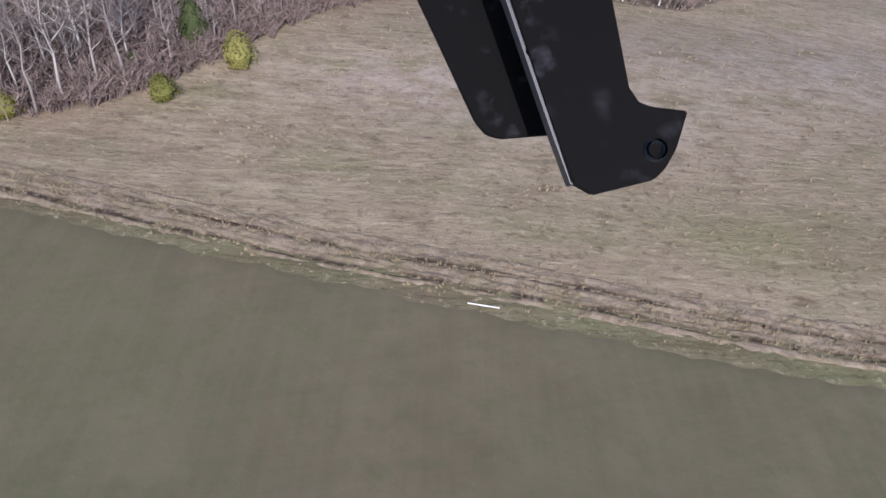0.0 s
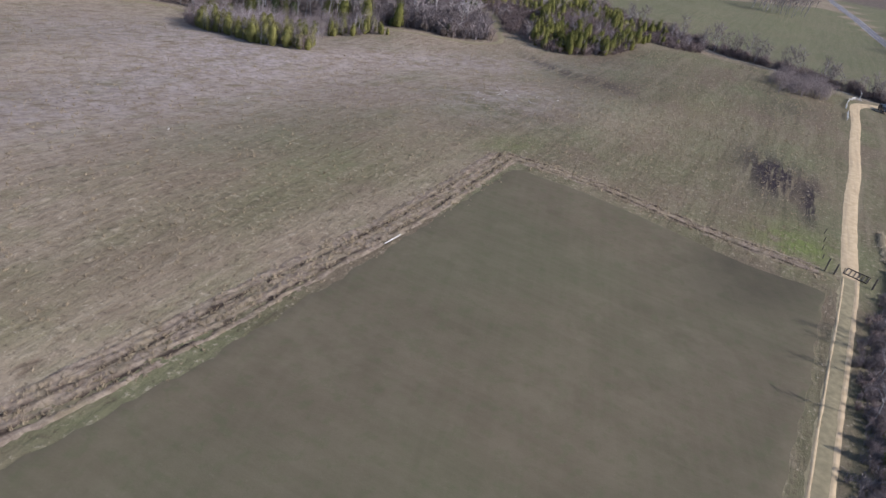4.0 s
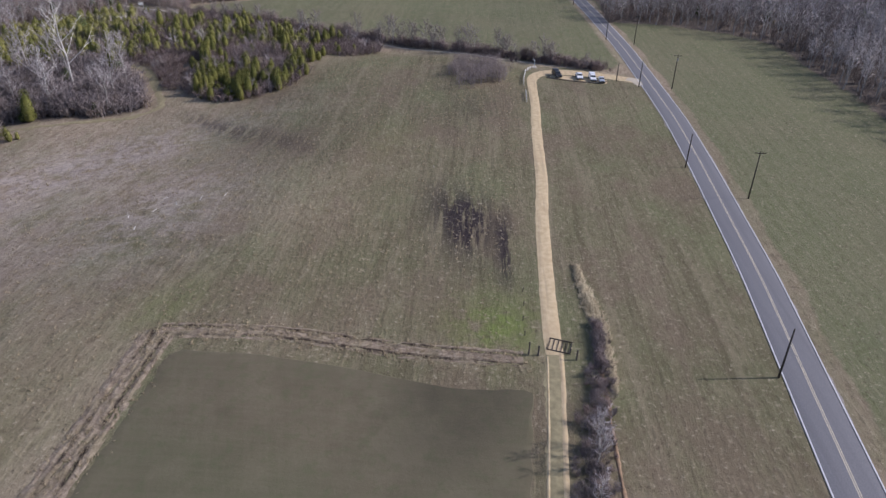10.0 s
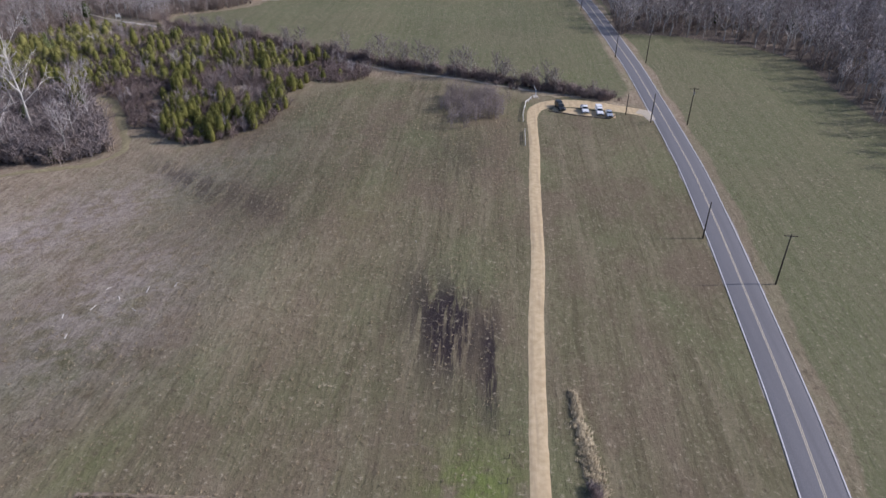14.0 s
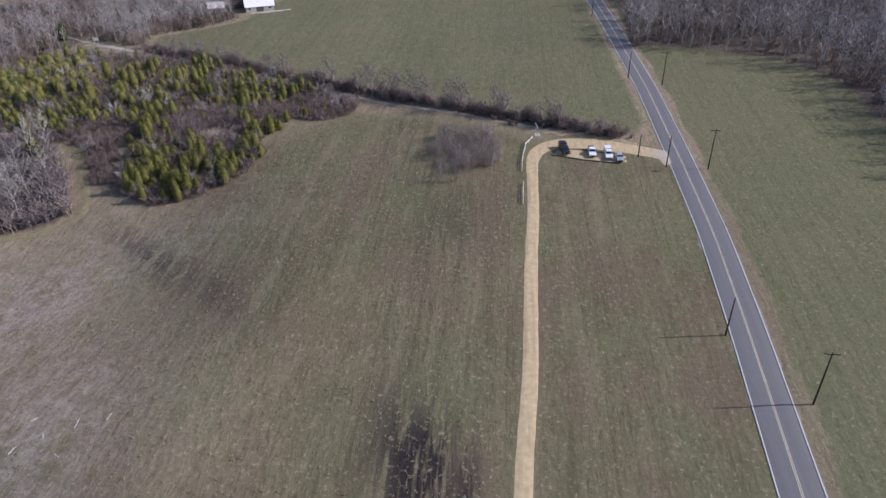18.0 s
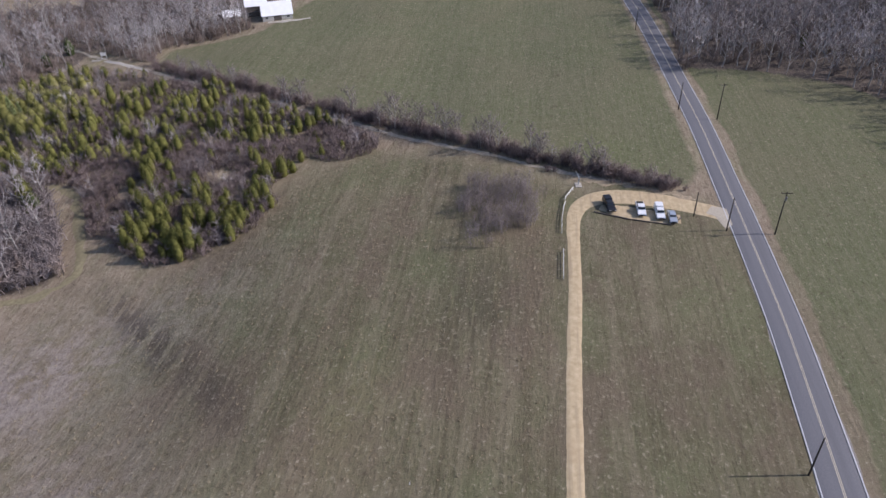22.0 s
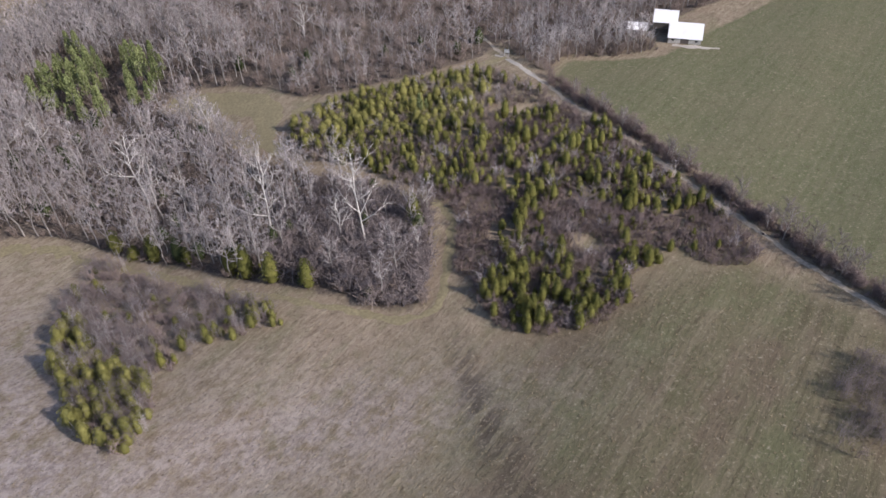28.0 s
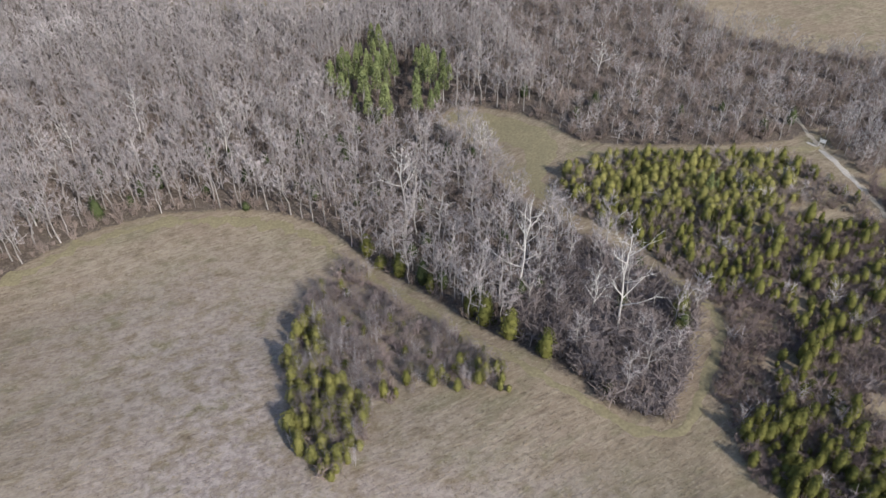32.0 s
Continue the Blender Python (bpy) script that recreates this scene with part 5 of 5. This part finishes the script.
def vehicle(name, x, y, turn, paint, style, label):
    car = new(name)
    ln, w = (5.6, 1.95) if style != "sedan" else (4.7, 1.8)
    if style == "pickup":
        part("body", loft([(-2.8, 0.45), (-2.8, 1.0), (-0.55, 1.02), (1.25, 1.06), (2.6, 0.98), (2.8, 0.8), (2.8, 0.45)], w, 0.06), paint, car)
        part("cab", loft([(-0.75, 1.0), (-0.65, 1.72), (0.65, 1.74), (1.35, 1.04)], w - 0.12, 0.16), paint, car)
        part("bed", box(-2.7, -0.85, -0.78, 0.78, 1.0, 1.035, 0.01), BLACK_TRIM, car, "dark open load bed")
    elif style == "box":
        part("body", loft([(-2.8, 0.45), (-2.8, 1.0), (-0.55, 1.02), (1.25, 1.06), (2.6, 0.98), (2.8, 0.8), (2.8, 0.45)], w, 0.06), paint, car)
        part("cab", loft([(-0.75, 1.0), (-0.65, 1.72), (0.65, 1.74), (1.35, 1.04)], w - 0.12, 0.16), paint, car)
        part("canopy", loft([(-2.75, 1.0), (-2.7, 1.85), (-0.78, 1.85), (-0.72, 1.0)], w - 0.1, 0.06), paint, car, "tall box canopy over the load bed")
    else:
        part("body", loft([(-2.35, 0.4), (-2.35, 0.88), (-1.6, 0.98), (0.9, 0.98), (2.1, 0.84), (2.35, 0.65), (2.35, 0.4)], w, 0.08), paint, car)
        part("cab", loft([(-1.7, 0.95), (-1.1, 1.42), (0.25, 1.45), (1.05, 0.96)], w - 0.12, 0.2), paint, car)
    cz, fx0, bx0 = (1.40, 1.02, -0.74) if style != "sedan" else (1.20, 0.70, -1.42)
    for nm, px, tilt in (("windscreen", fx0, 0.78), ("rear_window", bx0, -0.15 if style != "sedan" else -0.85)):
        bm = bmesh.new()
        bmesh.ops.create_cube(bm, size=1, matrix=Matrix.Translation((px, 0, cz)) @ Matrix.Rotation(-tilt, 4, "Y") @ Matrix.Diagonal((0.03, w - 0.42, 0.60, 1)))
        part(nm, bm, CARGLASS, car)
    for s in (-1, 1):
        part("side_window", box(-0.45 if style != "sedan" else -0.95, 0.55 if style != "sedan" else 0.35, s * (w / 2 - 0.16) - 0.02, s * (w / 2 - 0.16) + 0.02, cz - 0.16, cz + 0.16), CARGLASS, car)
        part("mirror", box(0.85, 0.98, s * (w / 2 + 0.02) - 0.09, s * (w / 2 + 0.02) + 0.09, 1.02, 1.18, 0.02), BLACK_TRIM, car)
        part("headlight", box(ln / 2 - 0.08, ln / 2 + 0.01, s * (w / 2 - 0.3) - 0.17, s * (w / 2 - 0.3) + 0.17, 0.66, 0.82, 0.02), LAMP_GLASS, car)
        part("tail_light", box(-ln / 2 - 0.01, -ln / 2 + 0.06, s * (w / 2 - 0.16) - 0.08, s * (w / 2 - 0.16) + 0.08, 0.62, 0.9, 0.02), TAIL_RED, car)
        for ax in (ln * 0.31, -ln * 0.31):
            wheel = new("wheel")
            wheel.parent = car
            part("tyre", rod((ax, s * (w / 2 - 0.22), 0.36), (ax, s * (w / 2 - 0.0), 0.36), 0.36, None, 16), TYRE, wheel)
            part("rim", rod((ax, s * (w / 2 - 0.02), 0.36), (ax, s * (w / 2 + 0.02), 0.36), 0.22, 0.20, 12), RIM, wheel)
    part("bumper", box(ln / 2 - 0.02, ln / 2 + 0.08, -w / 2 + 0.1, w / 2 - 0.1, 0.42, 0.6, 0.03), BLACK_TRIM, car)
    part("bumper", box(-ln / 2 - 0.08, -ln / 2 + 0.02, -w / 2 + 0.1, w / 2 - 0.1, 0.42, 0.6, 0.03), BLACK_TRIM, car)
    part("grille", box(ln / 2 - 0.04, ln / 2 + 0.015, -0.5, 0.5, 0.64, 0.82, 0.01), BLACK_TRIM, car)
    car.matrix_world = Matrix.Translation((x, y, ground_at(x, y) + 0.10)) @ Matrix.Rotation(turn, 4, "Z")
    tagged(car, label, "vehicle", "vehicles parked by the track")


vehicle("pickup_truck", 259.4, 71.2, 0.62 + math.pi, BLACK_CAR, "box", "black pickup truck parked on the sandy apron")
vehicle("pickup_truck", 261.0, 64.2, 0.42 + math.pi, WHITE_CAR, "pickup", "white pickup truck parked on the sandy apron")
vehicle("pickup_truck", 261.6, 60.0, 0.42 + math.pi, WHITE_CAR, "box", "white pickup truck with a box canopy")
vehicle("sedan_car", 261.0, 56.9, 0.42 + math.pi, SILVER_CAR, "sedan", "silver car parked beside the white pickup")

# barn
ROOF_WHITE = plain("white_sheet_roof", (0.86, 0.86, 0.86), 0.45, 0.0, grain=0.6, spread=0.06)
BARN_WOOD = plain("weathered_barn_boards", (0.14, 0.12, 0.105), 0.9, grain=3)
BARN_WHITE = plain("whitewashed_wall", (0.55, 0.53, 0.48), 0.85, grain=2)


def gable_house(name, x, y, turn, ln, dp, eave, ridge, label, front):
    house = new(name)
    h = 0.18
    for s, m in ((-1, front), (1, BARN_WOOD)):
        part("wall", box(-ln / 2, ln / 2, s * dp / 2 - h / 2, s * dp / 2 + h / 2, -0.5, eave), m, house)
    for s in (-1, 1):
        bm = prism([(-dp / 2 + h / 2, -0.5), (dp / 2 - h / 2, -0.5), (dp / 2 - h / 2, eave), (0, ridge - 0.1), (-dp / 2 + h / 2, eave)], h)
        bmesh.ops.transform(bm, matrix=Matrix.Translation((s * (ln / 2 - h / 2), 0, 0)) @ Matrix.Rotation(math.pi / 2, 4, "Z"), verts=bm.verts)
        part("gable_wall", bm, BARN_WOOD, house, "dark weathered board gable")
    run = math.hypot(dp / 2, ridge - eave) + 0.5
    for s in (-1, 1):
        a = math.atan2(ridge - eave, dp / 2)
        bm = bmesh.new()
        bmesh.ops.create_cube(bm, size=1, matrix=Matrix.Translation((0, s * dp / 4 * 1.06, (eave + ridge) / 2 + 0.06)) @ Matrix.Rotation(-s * a, 4, "X") @ Matrix.Diagonal((ln + 0.8, run, 0.08, 1)))
        slope = part("roof", bm, ROOF_WHITE, house, "bright white metal roof slope")
        for k in range(int(ln / 2) + 1):
            u = -ln / 2 + k * 2.0
            bm = bmesh.new()
            bmesh.ops.create_cube(bm, size=1, matrix=Matrix.Translation((u, s * dp / 4 * 1.06, (eave + ridge) / 2 + 0.12)) @ Matrix.Rotation(-s * a, 4, "X") @ Matrix.Diagonal((0.06, run, 0.06, 1)))
            part("seam", bm, ROOF_WHITE, slope)
    part("ridge_cap", box(-ln / 2 - 0.4, ln / 2 + 0.4, -0.2, 0.2, ridge + 0.06, ridge + 0.16, 0.02), ROOF_WHITE, house)
    door = part("barn_door", box(-1.6, 1.6, -dp / 2 - 0.16, -dp / 2 - 0.1, 0, 2.0), BARN_WOOD, house, "dark sliding door")
    part("door_rail", box(-1.8, 3.4, -dp / 2 - 0.2, -dp / 2 - 0.1, 2.05, 2.15), GREY_METAL, door)
    for u in (-ln * 0.36, ln * 0.36):
        win = part("window", box(u - 0.5, u + 0.5, -dp / 2 - 0.13, -dp / 2 - 0.095, 1.0, 1.7), CARGLASS, house)
        part("sill", box(u - 0.6, u + 0.6, -dp / 2 - 0.22, -dp / 2 - 0.1, 0.9, 1.0), BARN_WHITE, win)
    house.matrix_world = Matrix.Translation((x, y, ground_at(x, y))) @ Matrix.Rotation(turn, 4, "Z")
    tagged(house, label, "barn", "farm buildings")


BARN_TURN = math.atan2(-0.72, 0.69)
gable_house("barn", 348.5, 248.5, BARN_TURN, 12.5, 11.5, 2.2, 6.2, "large old barn with a white metal roof", BARN_WHITE)
gable_house("barn", 349.5, 260.8, BARN_TURN, 9, 9, 4.4, 7.8, "rear barn wing with a white metal roof", BARN_WOOD)
gable_house("shed", 338.5, 265, BARN_TURN, 7, 6, 2.4, 4.2, "small white-roofed shed beside the barn", BARN_WHITE)
yard = tagged(new("barn_yard", ribbon("barn_yard", [(340, 246.5), (345, 239.5), (353, 233)], [2.5, 3.0, 2.0], CONCRETE, 0.12, 4, 1.0, 0.5, seed=12)), "pale trodden yard in front of the barn", "yard", kind="structure")


# small things
def pipe(x, y, turn, ln, label):
    thing = new("white_pipe")
    part("tube", rod((-ln / 2, 0, 0.14), (ln / 2, 0, 0.16), 0.055, None, 8), WHITE_BOARD, thing)
    part("coupling", rod((-0.12, 0, 0.15), (0.12, 0, 0.15), 0.075, None, 8), WHITE_BOARD, thing)
    thing.matrix_world = Matrix.Translation((x, y, ground_at(x, y) + 0.05)) @ Matrix.Rotation(turn, 4, "Z")
    tagged(thing, label, "pipe", "white pipes")


pipe(-10, 41.4, 0.25, 2.6, "long white plastic pipe lying at the field's edge")
pipe(58, 61.7, 0.32, 3.6, "long white plastic pipe lying at the field's edge")


def trail_sign(x, y, label):
    sign = new("trail_sign")
    for s in (-0.9, 0.9):
        part("post", box(s - 0.07, s + 0.07, -0.07, 0.07, -0.3, 2.6, 0.01), WHITE_BOARD, sign)
    part("board", box(-1.0, 1.0, -0.03, 0.03, 1.3, 2.4, 0.01), WHITE_BOARD, sign, "blank white board")
    part("top_rail", box(-1.1, 1.1, -0.05, 0.05, 2.6, 2.7, 0.01), WHITE_BOARD, sign)
    sign.matrix_world = Matrix.Translation((x, y, ground_at(x, y))) @ Matrix.Rotation(-0.8, 4, "Z")
    tagged(sign, label, "sign")


trail_sign(282, 277.5, "white wooden sign frame where two trails meet")


def log(x, y, turn, ln, r, mat, label, group):
    thing = new("fallen_log")
    part("stem", rod((-ln / 2, 0, r), (ln / 2, 0, r * 0.8), r, r * 0.6, 7), mat, thing)
    part("branch", rod((ln * 0.1, 0, r), (ln * 0.3, ln * 0.18, r + 0.25), r * 0.4, r * 0.15, 5), mat, thing)
    thing.matrix_world = Matrix.Translation((x, y, ground_at(x, y))) @ Matrix.Rotation(turn, 4, "Z")
    tagged(thing, label, "log", group)


for x, y, a, ln in ((136, 108, 0.5, 3.2), (132, 111, 0.9, 2.4), (128, 113, 0.2, 2.8), (130, 105, 1.4, 2.0), (124, 116, 0.7, 2.2), (139, 104, 0.3, 2.6), (134, 116, -0.4, 1.8), (120, 110, 0.6, 2.4), (70, 125, 0.4, 1.6), (172, 72, 0.5, 1.0), (47, 107, 0.8, 1.4)):
    log(x, y, a, ln * 0.6, 0.06, PALE_BARK, "bleached fallen branch in the cut pasture", "fallen branches")

def timber_kerb(x0, y0, x1, y1):
    beam = new("timber_kerb")
    ln = math.hypot(x1 - x0, y1 - y0)
    part("beam", box(-ln / 2, ln / 2, -0.11, 0.11, 0.02, 0.24, 0.02), POST_WOOD, beam)
    for u in (-ln * 0.4, ln * 0.4):
        part("stake", rod((u, 0.14, -0.2), (u, 0.14, 0.3), 0.035, None, 6), GREY_METAL, beam)
    beam.matrix_world = Matrix.Translation(((x0 + x1) / 2, (y0 + y1) / 2, ground_at((x0 + x1) / 2, (y0 + y1) / 2) + 0.06)) @ Matrix.Rotation(math.atan2(y1 - y0, x1 - x0), 4, "Z")
    tagged(beam, "weathered grey timber kerb beam edging the parking ground", "kerb", "parking kerbs")


for x0, y0, x1, y1 in ((255.8, 73.6, 256.1, 69.4), (256.1, 69.2, 256.5, 65.0), (256.6, 64.8, 257.5, 60.6), (257.6, 60.4, 258.5, 56.2), (258.7, 56.0, 262.6, 55.2)):
    timber_kerb(x0, y0, x1, y1)

# dry tussocks all over the pasture
blades = []
for _ in range(5):
    st = []
    for k in range(7):
        a, t = rng.random() * 6.283, rng.uniform(0.1, 0.5)
        st.append(tube((rng.normal(0, 0.07), rng.normal(0, 0.07), -0.05), (math.cos(a) * t * 0.6, math.sin(a) * t * 0.6, rng.uniform(0.18, 0.42)), 0.035, 0, 3))
    blades.append(gather(st))
PASTURE = [(-56, 48), (-20, 52), (30, 64), (97, 84), (106, 66), (117, 32), (160, 47), (227, 71), (262, 86), (266, 130), (240, 146), (200, 143), (184, 165), (160, 188), (120, 166), (98, 195), (98, 240), (60, 280), (20, 252), (4, 205), (-36, 130), (-52, 95)]
strew("dry_tussocks", blades, scatter(rng, PASTURE, 9000, 0.0), rng, STRAW, "straw-coloured tussocks of dead grass", "grass", 0.6, 1.5)
near_rut = np.concatenate([smooth_line(RUT_A[2:], 0.25), smooth_line(RUT_B, 0.25)])
near_rut = np.concatenate([near_rut + rng.normal(0, 1.4, near_rut.shape) for _ in range(4)])
strew("rut_tussocks", blades, near_rut, rng, STRAW, "dead grass along the muddy ruts", "grass", 0.6, 1.4)
reed_line = smooth_line([(144, 31), (137, 27.4), (130, 23.6), (122, 19.4), (114, 16.4)], 0.12)
reed_wide = np.interp(reed_line[:, 0], (114, 122, 130, 137, 144), (0.25, 0.55, 0.9, 0.65, 0.3))[:, None]
straw_bank = np.concatenate([reed_line + (0.3, -0.6) + rng.normal(0, 0.8, reed_line.shape) * reed_wide for _ in range(4)])
strew("reed_tussocks", blades, straw_bank, rng, PALE_STRAW, "tall pale dead grass on the ditch bank", "grass", 1.2, 2.4)

# the camera craft's own leg, hanging before the lens at the start
def leg_material():
    n = Nodes("satin_black_plastic", 0.7, 0, 0.08)
    worn = n.math("MULTIPLY", n.ramp(n.noise(70, 3), 0.56, 0.74), n.ramp(n.noise(25, 2), 0.45, 0.65))
    return n.done(n.mix(worn, (0.0016, 0.0016, 0.002), (0.035, 0.035, 0.045)))


LEG_BLACK = leg_material()
LEG_EDGE = Nodes("worn_grey_edge", 0.5, 0, 0.3).done((0.09, 0.09, 0.10))
BOLT = Nodes("bluish_steel", 0.35, 0.9, 0.5).done((0.22, 0.28, 0.36))


def craft_leg():
    leg = new("landing_leg")
    front = [(0.0112, 0.1349), (0.0564, 0.1349), (0.0634, 0.0928), (0.0690, 0.0602), (0.0728, 0.0545), (0.0770, 0.0528), (0.0918, 0.0518), (0.0876, 0.0377), (0.0834, 0.0301), (0.0791, 0.0259), (0.0560, 0.0202), (0.0486, 0.0244), (0.0423, 0.0434)]
    rear = [(-0.0307, 0.1528), (0.0515, 0.1528), (0.0515, 0.1050), (0.0479, 0.0486), (0.0241, 0.0467), (0.0181, 0.0484), (0.0133, 0.0539), (-0.0105, 0.1050)]
    for nm, outline, depth, th in (("front_plate", front, -0.268, 0.004), ("rear_plate", rear, -0.302, 0.004)):
        bm = prism(outline, th, "z")
        bmesh.ops.bevel(bm, geom=bm.edges[:], offset=0.0007, segments=2, affect="EDGES")
        bmesh.ops.translate(bm, vec=(0, 0, depth), verts=bm.verts)
        part(nm, bm, LEG_BLACK, leg)
    bm = prism([(0.0095, 0.1349), (0.0118, 0.1349), (0.0430, 0.0434), (0.0495, 0.0244), (0.0480, 0.0244), (0.0410, 0.0434)], 0.010, "z")
    bmesh.ops.translate(bm, vec=(0, 0, -0.273), verts=bm.verts)
    part("edge_strip", bm, LEG_EDGE, leg, "worn grey edge")
    ring = bmesh.new()
    bmesh.ops.create_cone(ring, cap_ends=False, segments=20, radius1=0.0046, radius2=0.0040, depth=0.004, matrix=Matrix.Translation((0.0791, 0.037, -0.2645)))
    bmesh.ops.create_cone(ring, cap_ends=False, segments=20, radius1=0.0026, radius2=0.0030, depth=0.004, matrix=Matrix.Translation((0.0791, 0.037, -0.2645)))
    part("bolt", ring, BOLT, leg, "bluish steel bolt ring")
    part("spacer", rod((0.034, 0.075, -0.302), (0.034, 0.075, -0.268), 0.003, None, 10), LEG_BLACK, leg)
    part("spacer", rod((0.030, 0.125, -0.302), (0.030, 0.125, -0.268), 0.003, None, 10), LEG_BLACK, leg)
    leg.matrix_world = LEG_POSE
    tagged(leg, "black plastic landing leg of the camera craft", "landing leg")


craft_leg()
